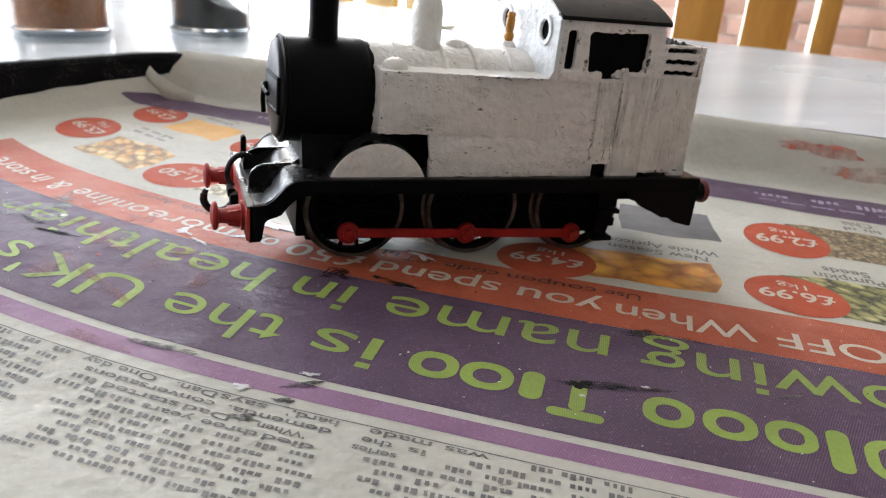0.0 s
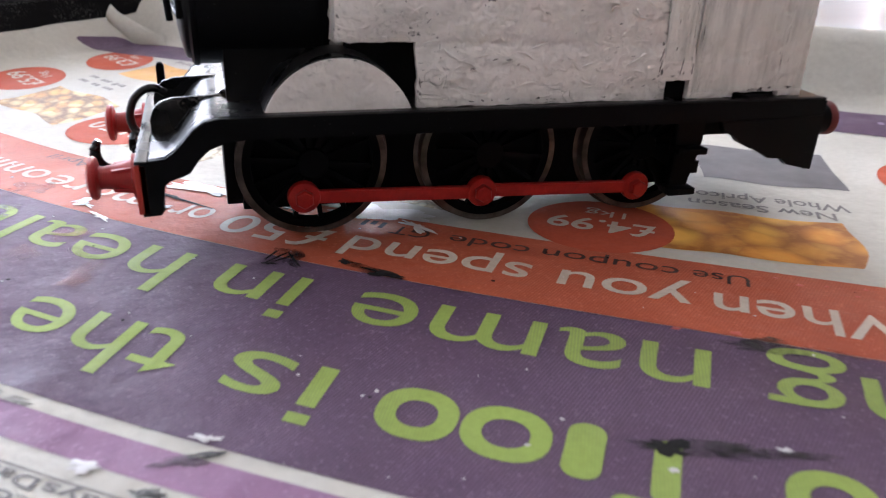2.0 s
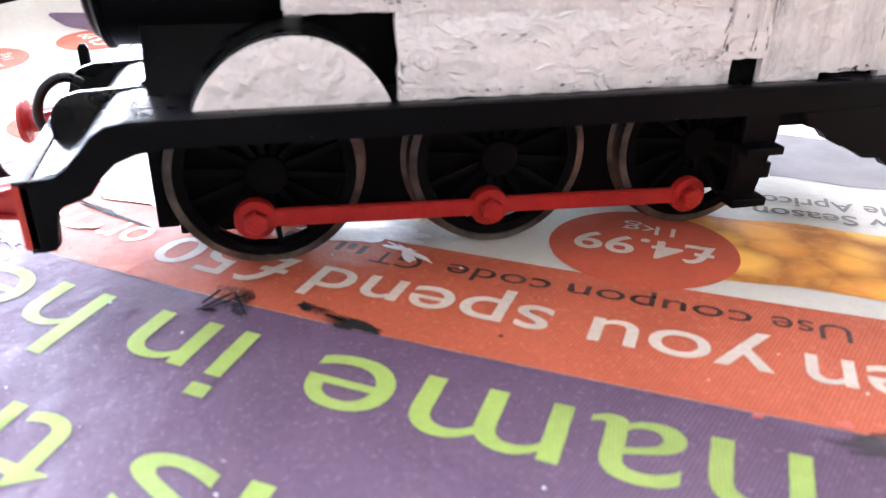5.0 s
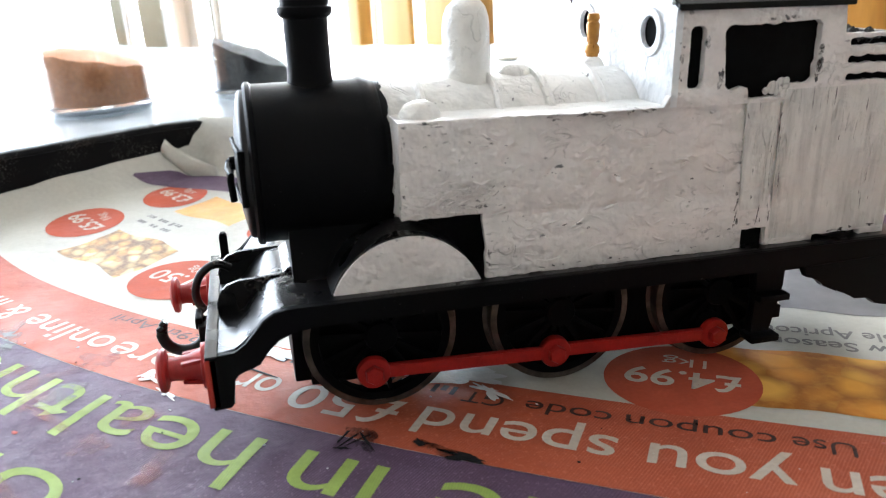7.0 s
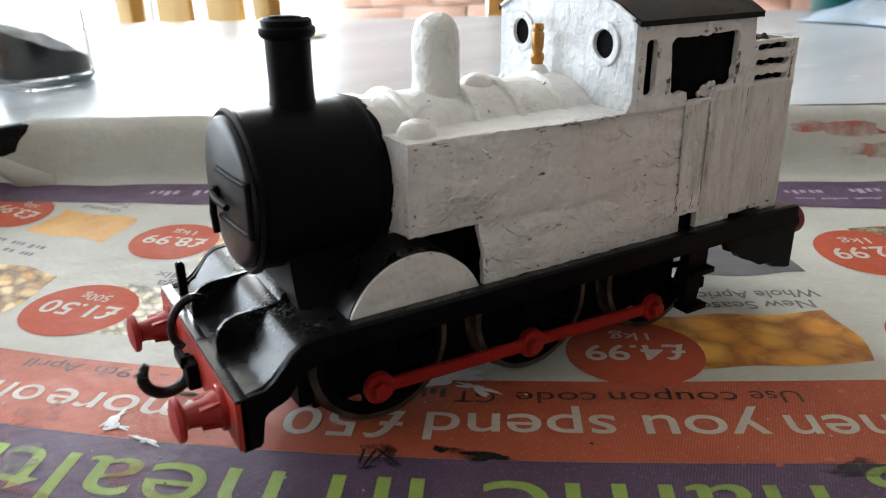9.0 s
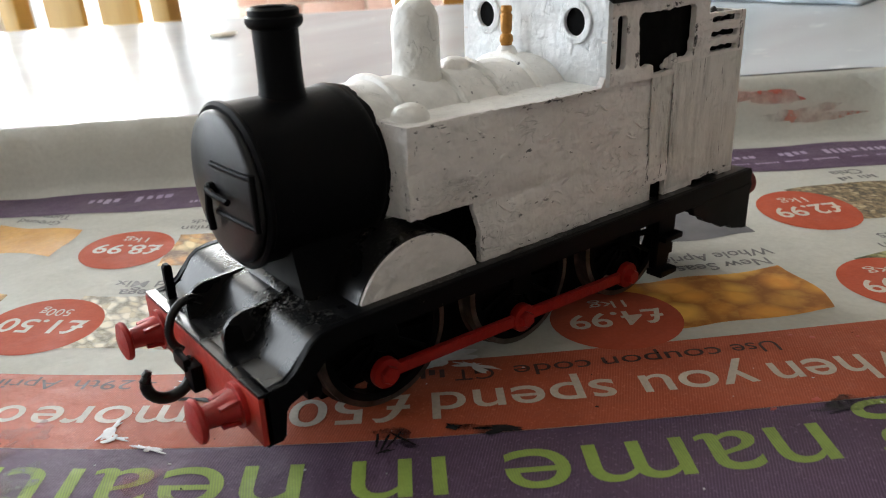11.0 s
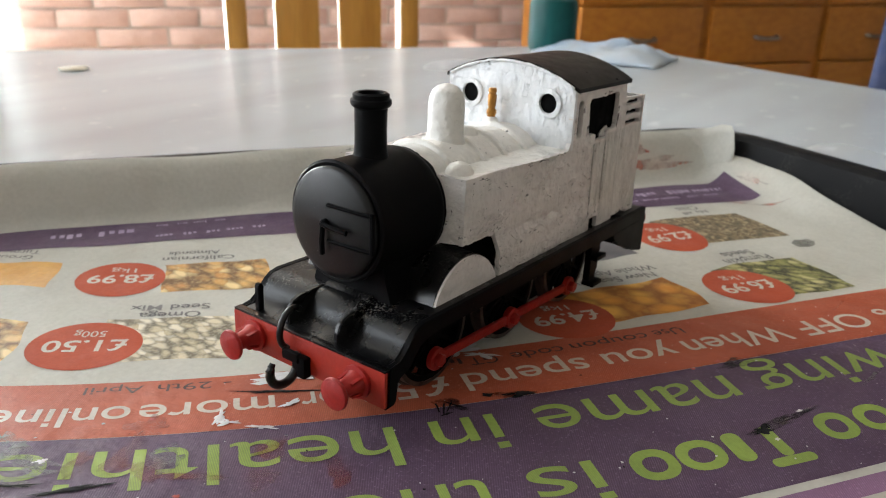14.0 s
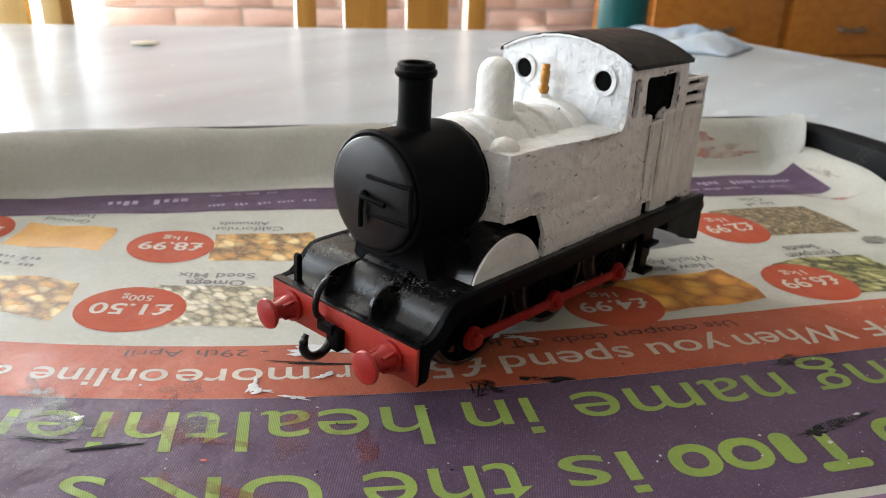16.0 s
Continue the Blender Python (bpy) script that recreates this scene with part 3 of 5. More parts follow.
    laid(bm, layer)
    return part(name, bm, material, parent or newspaper, smooth=0)


SMALL_PRINT = {}


def page_bars(p_from, p_to, q_base, high, material, layer, count, seed, put=on_paper):
    """Small print that cannot be read, as bars of the length of words, gathered by the colour of the ink."""
    rnd = random.Random(seed)
    bm = SMALL_PRINT.setdefault(material.name, (material, bmesh.new()))[1]
    p = p_from
    for _ in range(count):
        w = (p_from - p_to) / count * rnd.uniform(0.55, 0.95)
        n = max(1, int(w / (high * 0.52)))
        for k in range(n):
            a, b = p - w * k / n, p - w * (k + rnd.uniform(0.5, 0.8)) / n
            t = high * rnd.choice((0.62, 0.66, 0.7, 0.95))
            bm.faces.new([bm.verts.new(put(*c, layer)) for c in ((a, q_base), (b, q_base), (b, q_base - t), (a, q_base - t))])
        p -= (p_from - p_to) / count


def page_smear(name, p, q, along, across, angle, material, layer, seed, label="", rough=0.35, n=26, put=on_paper):
    """A dab of dried paint with a ragged edge."""
    bm = bmesh.new()
    ca, sa = math.cos(radians(angle)), math.sin(radians(angle))
    mid = bm.verts.new(put(p, q, layer + 2.0))
    rings = [[], [], []]
    for k in range(n):
        a = 2 * math.pi * k / n
        f = 1 + rough * 2.2 * noise.noise(Vector((math.cos(a) * 1.7 + seed * 7.1, math.sin(a) * 1.7, seed))) + rough * 0.8 * noise.noise(Vector((k * 1.3, seed, 0)))
        u, v = along * f * math.cos(a), across * f * math.sin(a)
        for ring, s, up in zip(rings, (0.35, 0.7, 1.0), (1.8, 1.2, 0.0)):
            ring.append(bm.verts.new(put(p + s * (u * ca - v * sa), q + s * (u * sa + v * ca), layer + up)))
    for k in range(n):
        j = (k + 1) % n
        bm.faces.new((mid, rings[0][k], rings[0][j]))
        for a, b in zip(rings, rings[1:]):
            bm.faces.new((a[k], b[k], b[j], a[j]))
    return part(name, bm, material, newspaper, label, smooth=60)


def paper_sheet():
    bm = bmesh.new()
    nq, np_ = 120, 150
    grid = []
    for j in range(nq + 1):
        q = -108.5 + (BACK + 3.8 + 108.5) * j / nq
        left = left_side(q) - 0.5 + 1.5 * noise.noise(Vector((q * 0.07, 1, 0))) + 1.0 * ease((q - 92) / 4)
        right = RIGHT - 3 + SPLAY * (60 - q) + 2.5 * noise.noise(Vector((q * 0.05, 7, 0))) + 4 * ease((q - 40) / 40) + 4 * ease((q - 84) / 6)
        row = []
        for i in range(np_ + 1):
            p = left + (right - left) * i / np_
            y = q + SKEW * p * ease((q - 40) / 60)
            v = Vector((p * CT - y * ST, p * ST + y * CT, paper_height(p, y) + 0.005))
            v.z += (0.25 + 0.35 * noise.noise(Vector((p * 0.05, 3, 8)))) * ease((q - BACK - 1) / 4)
            row.append(bm.verts.new(v))
        grid.append(row)
    under = [[bm.verts.new(v.co - Vector((0, 0, 0.14))) for v in row] for row in grid]
    for j in range(nq):
        for i in range(np_):
            bm.faces.new((grid[j][i], grid[j][i + 1], grid[j + 1][i + 1], grid[j + 1][i]))
            bm.faces.new((under[j][i], under[j + 1][i], under[j + 1][i + 1], under[j][i + 1]))
    edge = [(0, i) for i in range(np_)] + [(j, np_) for j in range(nq)] + [(nq, i) for i in range(np_, 0, -1)] + [(j, 0) for j in range(nq, 0, -1)]
    for (j, i), (l, k) in zip(edge, edge[1:] + edge[:1]):
        bm.faces.new((grid[j][i], under[j][i], under[l][k], grid[l][k]))
    return part("paper_sheet", bm, PAPER, newspaper, "creased off-white newsprint sheet", smooth=60)


paper_sheet()
# coloured bands
page_patch("orange_band", -142, 152, -33.6, -12.0, ORANGE, 0, "orange printed band")
page_patch("purple_band", -140, 150, -73.4, -33.7, PURPLE, 0.2, "purple printed band")
page_patch("mauve_band", -138, 150, -80.8, -75.6, MAUVE, 0, "mauve printed stripe")
bm = bmesh.new()
STRIP_P = (-144, -137, -126, -104, -82, -60, -32, 83, 104, 133)
STRIP_LO, STRIP_HI = (80.0, 82.0, 81.5, 79.5, 76.2, 74.1, 70.8, 65.3, 63.8, 62.0), (81.0, 92.0, 95.0, 95.2, 94.0, 92.8, 90.6, 84.0, 83.0, 82.5)
cols = []
for k in range(142):
    p = -144 + 277 * k / 141
    lo, hi = float(np.interp(p, STRIP_P, STRIP_LO)), float(np.interp(p, STRIP_P, STRIP_HI))
    cols.append([bm.verts.new(on_sheet(p, lo + (hi - lo) * j / 8, 2.0)) for j in range(9)])
for a, b in zip(cols, cols[1:]):
    for j in range(8):
        bm.faces.new((a[j], b[j], b[j + 1], a[j + 1]))
part("purple_strip", bm, PURPLE, newspaper, "purple printed strip", smooth=60)
page_patch("thin_rule", -132, 140, -84.1, -83.8, INK_GREY, 0)

# orange band: white offer line and the small dark line above it
for body, a, b in (("10%", 119, 99), ("OFF", 94.5, 73.6), ("When", 69.7, 42.3), ("you", 39.6, 22.4), ("spend", 18.4, -8.2), ("£50", -11.2, -28.2), ("or", -31.5, -38.5), ("more", -43, -65.6),
                   ("online", -67, -90), ("&", -93.5, -98.5), ("in", -101.5, -106.5), ("store", -109, -126)):
    page_text(body, a, b, -22.2, 7.1, WHITE_INK, 1.2, 0.006)
page_text("Use", 47, 39.5, -15.2, 3.4, INK_BROWN, 1.2)
page_text("coupon", 37.6, 18.5, -15.4, 3.4, INK_BROWN, 1.2)
page_text("code", 16.6, 4.6, -15.6, 3.4, INK_BROWN, 1.2)
page_text("GT", 1.5, -4.5, -15.6, 3.4, INK_BROWN, 1.2)
page_bars(-6, -40, -15.0, 2.8, INK_BROWN, 1.2, 5, 4)
for body, a, b in (("-", -50.5, -52.0), ("29th", -54.0, -63.5), ("April", -66, -76.2)):
    page_text(body, a, b, -13.9, 3.0, INK_BROWN, 1.2)

# purple band: green headline; the shop's name is drawn as plain shapes
for body, a, b in (("growing", 113.6, 48.1), ("name", 42.2, 0.2), ("in", -6.8, -18.6), ("healthier", -24.6, -93.0)):
    page_text(body, a, b, -38.2, 11.6, GREEN, 1.6, 0.0, "headline_word")
for body, a, b in (("is", 4.4, -7.6), ("the", -12.8, -36.4), ("UK's", -42.0, -76.0), ("fastest", -83, -135)):
    page_text(body, a, b, -56.2, 11.4, GREEN, 1.6, 0.0, "headline_word")


def page_blob_letter(p0, p1, q0, q1, hollow):
    """One rounded shape of the shop's name."""
    bm = sheet([rounded(p0, p1, q0, q1, min(abs(p1 - p0), abs(q1 - q0)) * 0.45, 6)] + ([rounded(p0 + 2.1, p1 - 2.1, q0 + 2.1, q1 - 2.1, min(abs(p1 - p0), abs(q1 - q0)) * 0.5 - 2.2, 6)] if hollow else []), 0)
    laid(bm, 1.6)
    part("name_shape", bm, GREEN, newspaper, smooth=0)


for p1, p0, hollow in ((43.2, 34.0, False), (32.8, 29.0, False), (27.8, 18.8, True), (18.4, 10.0, True), (57.3, 49.0, True), (67.3, 58.6, True), (76.6, 68.4, True), (81.6, 78.0, False), (93.5, 83.6, True)):
    if not hollow and p1 - p0 > 6:
        page_blob_letter(p0, p1, -68.4, -65.8, False)
        page_blob_letter((p0 + p1) / 2 - 1.3, (p0 + p1) / 2 + 1.3, -65.8, -56.4, False)
    else:
        page_blob_letter(p0, p1, -65.0 if p1 < 80 else -68.0, -56.2, hollow)

# price discs, their figures and the pictures beside them
for p, q, price, weight in ((-80.6, 6.4, "£1.50", "500g"), (-80.0, 45.8, "£8.99", "1kg"), (81.6, 1.0, "£6.99", "1kg"), (86.6, 39.4, "£2.99", "1kg"), (24.8, -1.6, "£4.99", "1kg"),
                            (-29.0, 5.0, "£3.99", "1kg"), (-138.5, 15.0, "£5.99", "1kg"), (-138.0, 48.0, "£3.99", "500g")):
    page_disc("price_disc", p, q, 11.6, CIRCLE_RED, 1.0, "red printed price disc", 12.0)
    page_text(price, p + 8.6, p - 8.4, q + 2.4, 5.4, WHITE_INK, 2.2, 0.015, "price")
    page_text(weight, p + 3.4, p - 3.4, q + 7.2, 2.9, WHITE_INK, 2.2, 0.0, "weight")
for name, p0, p1, q0, q1, m, label in (
        ("seed_picture", -78, -50, -2.4, 20, PH_SEED, "printed picture of mixed seeds"), ("almond_picture", -69, -41, 36, 55.5, PH_ALMOND, "printed picture of almonds"),
        ("spice_picture", -125, -98, 40, 58, PH_SPICE, "printed picture of ground spice"), ("apricot_picture", 29, 64, -6.8, 13, PH_APRICOT, "printed picture of dried apricots"),
        ("pumpkin_seed_picture", 80, 112, -8.5, 14.6, PH_PUMPKIN, "printed picture of pumpkin seeds"), ("chia_picture", 90, 128, 30.6, 52, PH_CHIA, "printed picture of chia seeds"),
        ("grey_picture", 40, 67, 30.2, 51, GREY_PRINT, "grey printed picture"), ("mix_picture", -124, -95, 0, 20, PH_ALMOND, "printed picture of nuts"),
        ("raisin_picture", -26, -2, 34, 56, PH_CHIA, "printed picture of dried fruit"), ("nut_picture", -24, 6, -5, 14, PH_SEED, "printed picture of nuts")):
    page_patch(name, p0, p1, q0, q1, m, 0.4, label, 2.0, 2.5)
for body, a, b, q, cap in (("Omega", -58, -72, 23.4, 3.3), ("Seed Mix", -56, -74.5, 27.8, 3.1), ("Californian", -50, -70.5, 61.0, 3.0), ("Almonds", -54, -69, 65.4, 3.0),
                           ("Pumpkin", 106, 89, 19.0, 3.4), ("Seeds", 103.5, 92, 23.6, 3.4), ("New Season", 63, 38, 18.2, 3.2), ("Whole Apricots", 66, 36, 22.8, 3.2),
                           ("Chia", 117, 108, 60.4, 3.2), ("Ground", -108, -122, 63.6, 3.0), ("Turmeric", -107, -123, 68.0, 3.0)):
    page_text(body, a, b, q, cap, INK_GREY, 1.2, 0.012, "product_name")
page_bars(118, 104, 56.0, 2.4, INK_GREY, 1.2, 2, 11)
page_bars(-110, -131, 32.5, 2.6, INK_GREY, 1.2, 3, 12)
page_bars(-110, -129, 28.0, 2.6, INK_GREY, 1.2, 3, 13)
page_bars(128, 72, 77.5, 3.4, LILAC, 3.5, 4, 15, on_sheet)
page_bars(122, 74, 71.5, 1.4, LILAC, 3.5, 6, 16, on_sheet)
page_bars(-70, -98, 87.5, 4.2, LILAC, 3.5, 2, 17, on_sheet)
page_bars(-33, -66, 80.0, 2.2, LILAC, 3.5, 5, 18, on_sheet)
page_bars(-44, -66, 89.0, 1.5, LILAC, 3.5, 4, 14, on_sheet)

# the article below the advertisement
PITCH = 2.85
ARTICLE = ((0, "hard,'", 4.8, -3.2), (0, "says", -6.6, -14.1), (0, "Dan.", -14.8, -21.7), (0, "One day", -25, -38.4), (1, "dementia.", 4.5, -11.9), (1, "conversations", -14, -36.4),
           (2, "'When", 1.3, -6.1), (2, "Dad", -10.4, -17.8), (2, "started", -18.8, -31.5), (3, "died", 3.3, -4.4), (3, "three", -5.0, -14), (3, "years", -15.3, -23.6),
           (0, "made", 19, 9.6), (0, "was", 27.5, 21), (1, "the", 13.8, 9.1), (1, "is", 18.6, 16), (2, "series", 14.8, 8.3))
for n, body, a, b in ARTICLE:
    page_text(body, a, b, -84.6 - PITCH * n, 1.85, INK_GREY, 1.2, 0.012, "article_word")
for c, (a, b) in enumerate(((5, -38), (-41, -82), (-85, -128), (48, 8.5), (92, 52), (138, 96))):
    for n in range(11):
        if c == 0 and n < 4 or c == 3 and n < 3:
            continue
        page_bars(a - (n % 3), b + (n * 7 % 5), -84.6 - PITCH * n, 1.85, INK_GREY, 1.2, 7, 40 + c * 9 + n)
page_bars(48, 31, -84.6, 1.85, INK_GREY, 1.2, 3, 141)
page_bars(48, 23, -84.6 - PITCH, 1.85, INK_GREY, 1.2, 5, 144)
page_bars(48, 20, -84.6 - PITCH * 2, 1.85, INK_GREY, 1.2, 5, 145)
page_bars(-33, -39, -84.6 - PITCH * 2, 1.85, INK_GREY, 1.2, 1, 142)
page_bars(-25, -39, -84.6 - PITCH * 3, 1.85, INK_GREY, 1.2, 3, 143)

for material, bm in SMALL_PRINT.values():
    part("small_print", bm, material, newspaper, "lines of small print", smooth=0)["kind"] = "stuff"


def folded_corner():
    """The corner of the sheet, which stands up against the end of the tray's side."""
    bm = bmesh.new()
    at = (0, 0.2, 0.4, 0.6, 0.8, 1)
    rows = []
    for i in range(21):
        rows.append([])
        u = i / 20
        top = Vector((np.interp(u, at, (116, 125, 131, 135, 137.5, 138.6)), np.interp(u, at, (98.8, 97, 94.5, 91, 87, 84))))
        foot = Vector((np.interp(u, at, (116, 122, 126, 128, 129, 130)), np.interp(u, at, (90, 89.5, 88.5, 87, 85, 83))))
        high = float(np.interp(u, (0, 0.4, 0.65, 0.85, 0.95, 1), (15.5, 17.5, 20.6, 20.4, 18.5, 14.5)))
        low = min(paper_height(*foot), 9.0) - 0.6
        for j in range(11):
            a = math.pi / 2 * j / 10
            c = foot.lerp(top, math.sin(a))
            c.x -= 2.2 * u * u * (1 - math.cos(a)) ** 2
            c.y += 0.5 * u * math.sin(j * 0.5)
            rows[-1].append(bm.verts.new(turned(c.x, c.y, low + (high - low) * (1 - math.cos(a)) + 0.3 * noise.noise(Vector((c.x * 0.3, c.y * 0.3, j * 0.2)))) / MM))
    for a, b in zip(rows, rows[1:]):
        for j in range(10):
            bm.faces.new((a[j], a[j + 1], b[j + 1], b[j]))
    o = part("folded_corner", bm, PAPER, newspaper, "upturned white corner of the sheet", smooth=80)
    s = o.modifiers.new("thickness", "SOLIDIFY")
    s.thickness = 0.0002


def folded_spur():
    """A pointed piece of the sheet's other back corner, bent up in front of the rim."""
    bm = bmesh.new()
    rows = []
    for i in range(9):
        u = i / 8
        foot = Vector((-141.5 + 18.0 * u, 92.6 + 2.4 * u, 0.0))
        foot.z = paper_height(foot.x, foot.y) - 0.4
        tip = Vector((-141.6 + 17.0 * u, 94.6 + 1.5 * u, 12.0 - 9.0 * u ** 0.7))
        tip.z = max(tip.z, foot.z + 0.3)
        rows.append([])
        for j in range(7):
            c = foot.lerp(tip, j / 6)
            c.y -= 1.6 * math.sin(math.pi * j / 6) * (1 - u)
            rows[-1].append(bm.verts.new(turned(*c) / MM))
    for a, b in zip(rows, rows[1:]):
        for j in range(6):
            bm.faces.new((a[j], b[j], b[j + 1], a[j + 1]))
    o = part("folded_spur", bm, PAPER, newspaper, "bent white point of the sheet", smooth=80)
    s = o.modifiers.new("thickness", "SOLIDIFY")
    s.thickness = 0.0002


folded_corner()
folded_spur()

# paint that has dropped on the page
# (name, p, q, half length, half width, angle, material, ragged, label)
DABS = (
    ("paint_smear", 0.6, -32.9, 2.3, 0.85, -10, SMEAR_BLACK, 0.5, "dried black paint dab"),
    ("paint_smudge", -2.2, -32.4, 4.6, 0.9, -14, SMUDGE_BLACK, 0.4, "smudged black paint stroke"),
    ("paint_smear", -5.6, -31.6, 1.1, 0.5, -20, SMEAR_BLACK, 0.5, "dried black paint dab"),
    ("paint_smudge", -13.6, -33.6, 2.9, 1.8, -50, SMUDGE_BLACK, 0.5, "scratchy black paint smudge"),
    ("paint_smear", -12.2, -33.8, 2.6, 0.2, -44, SMEAR_BLACK, 0.3, "thin dried black paint stroke"),
    ("paint_smear", -13.4, -33.8, 2.2, 0.17, 62, SMEAR_BLACK, 0.3, "thin dried black paint stroke"),
    ("paint_smear", -14.6, -34.4, 2.4, 0.2, 74, SMEAR_BLACK, 0.3, "thin dried black paint stroke"),
    ("paint_smear", -15.6, -33.6, 1.7, 0.2, 88, SMEAR_BLACK, 0.3, "thin dried black paint stroke"),
    ("paint_smear", -14.6, -36.4, 1.0, 0.3, 20, SMEAR_BLACK, 0.4, "dried black paint dab"),
    ("paint_smear", -42.6, -20.8, 5.4, 0.6, -12, SMEAR_BLACK, 0.6, "dried black paint stroke"),
    ("paint_smear", -80.8, -47.0, 3.4, 0.55, -3, SMEAR_BLACK, 0.5, "dried black paint stroke"),
    ("paint_smear", -72.8, -48.8, 5.9, 0.5, 14, SMEAR_BLACK, 0.5, "dried black paint stroke"),
    ("paint_smear", 38.4, -57.4, 1.8, 1.0, 6, SMEAR_BLACK, 0.5, "dried black paint dab"),
    ("paint_smudge", 41.5, -56.8, 5.4, 1.3, 10, SMUDGE_BLACK, 0.4, "smudged black paint stroke"),
    ("paint_smudge", 47.5, -55.2, 6.0, 0.7, 14, SMUDGE_BLACK, 0.4, "smudged black paint trail"),
    ("paint_smudge", 49.0, -35.2, 4.5, 1.8, 10, SMUDGE_BLACK, 0.4, "faint black smudge"),
    ("paint_smudge", -84.6, -34.8, 8.0, 3.4, -52, SMUDGE_GREY, 0.4, "grey paint smudge"),
    ("paint_smudge", -80.0, -40.0, 5.2, 2.6, -30, SMUDGE_GREY, 0.4, "grey paint smudge"),
    ("paint_smudge", -86.5, -45.0, 9.0, 4.0, 0, SMUDGE_GREY, 0.4, "grey paint smudge"),
    ("paint_smudge", -60.0, -42.0, 3.8, 2.6, 70, SMUDGE_GREY, 0.3, "round grey paint smudge"),
    ("paint_smudge", -3.8, -76.4, 2.6, 0.8, 38, SMUDGE_BLACK, 0.5, "dark paint smudge"),
    ("paint_smudge", -4.8, -82.5, 1.7, 0.7, 20, SMUDGE_BLACK, 0.5, "dark paint smudge"),
    ("paint_smudge", -8.6, -90.2, 2.0, 1.1, 8, SMUDGE_BLACK, 0.5, "dark paint smudge"),
    ("paint_smudge", -28.8, -75.6, 7.2, 0.9, 5, SMUDGE_BLACK, 0.4, "faint dark smudge"),
    ("paint_smudge", -51.0, -61.2, 11.5, 1.1, -22, SMUDGE_RED, 0.3, "thin reddish brown paint trail"),
    ("paint_smudge", -62.5, -62.0, 2.2, 5.2, 0, SMUDGE_RED, 0.4, "faint reddish brown smudge"),
    ("paint_smudge", -46.5, -49.2, 2.2, 2.6, 0, SMUDGE_RED, 0.4, "faint reddish brown smudge"),
    ("paint_smudge", -35.0, -50.2, 1.5, 3.6, 8, SMUDGE_RED, 0.4, "faint reddish brown smudge"),
    ("paint_smudge", -63.6, -30.4, 3.4, 2.6, -50, SMUDGE_RED, 0.5, "faint red smudge"),
    ("paint_smudge", -64.8, -36.0, 3.6, 1.0, 80, SMUDGE_RED, 0.5, "faint red smudge"),
    ("paint_smudge", -72.4, -41.2, 1.5, 3.6, -12, SMUDGE_RED, 0.4, "faint reddish brown smudge"),
    ("paint_smudge", -66.8, -42.0, 1.7, 3.8, -10, SMUDGE_RED, 0.4, "faint reddish brown smudge"),
    ("paint_smudge", -62.4, -44.2, 2.0, 3.2, 0, SMUDGE_RED, 0.4, "faint reddish brown smudge"),
    ("paint_smudge", -56.0, -47.2, 5.0, 0.9, -8, SMUDGE_RED, 0.4, "faint reddish brown smudge"),
    ("paint_smudge", -44.8, -41.4, 2.8, 2.2, 30, SMUDGE_RED, 0.4, "faint reddish brown smudge"),
    ("paint_smudge", -40.0, -44.8, 3.2, 0.9, -30, SMUDGE_RED, 0.4, "faint reddish brown smudge"),
    ("paint_smudge", -38.8, -79.4, 6.0, 1.1, -4, SMUDGE_RED, 0.3, "red paint smudge"),
    ("paint_smudge", 58.5, -34.2, 4.6, 0.5, -12, SMUDGE_RED, 0.3, "thin red paint trail"),
    ("paint_smudge", 94.5, -17.4, 4.0, 0.4, 28, SMUDGE_RED, 0.3, "thin red paint trail"),
    ("paint_smear", -52.2, -28.8, 0.8, 2.6, -14, SMEAR_WHITE, 0.4, "white paint drip"),
    ("paint_smear", -50.9, -31.2, 1.9, 0.9, -10, SMEAR_WHITE, 0.5, "white paint drip"),
    ("paint_smear", -45.6, -33.8, 1.8, 0.5, -20, SMEAR_WHITE, 0.5, "white paint drip"),
    ("paint_smear", -40.4, -26.2, 1.9, 0.7, 30, SMEAR_WHITE, 0.5, "white paint dab"),
    ("paint_smear", -9.0, -11.4, 8.0, 3.6, 10, SMEAR_WHITE, 0.6, "thick white paint smear"),
    ("paint_smear", -1.5, -14.6, 3.0, 1.2, -30, SMEAR_WHITE, 0.7, "white paint smear"),
    ("paint_smear", -38.0, -15.0, 8.0, 2.0, 0, SMEAR_WHITE, 0.7, "white paint smear"),
    ("paint_smear", -3.6, -72.6, 1.6, 0.5, 20, SMEAR_WHITE, 0.6, "white paint dab"),
    ("paint_smear", -12.1, -81.4, 1.4, 0.8, 10, SMEAR_WHITE, 0.6, "white paint dab"),
    ("paint_smear", 39.2, -60.8, 0.55, 0.45, 0, SMEAR_WHITE, 0.4, "white paint bead"),
    ("paint_smear", 49.4, -54.2, 0.7, 0.35, 10, SMEAR_WHITE, 0.5, "white paint bead"),
    ("paint_smear", -77.6, -40.4, 0.9, 0.7, 10, SMEAR_WHITE, 0.5, "white paint bead"),
    ("paint_smear", 73.0, -48.6, 5.0, 0.5, 26, SMUDGE_GREY, 0.4, "faint grey streak"),
    ("paint_spot", 156.0, 13.0, 0.9, 0.9, 0, SMEAR_BLACK, 0.3, "black paint spot"),
)
for k, (name, p, q, along, across, angle, material, rough, label) in enumerate(DABS):
    page_smear(name, p, q, along, across, angle, material, 2.4 + 0.02 * k, k + 1, label, rough, 40)
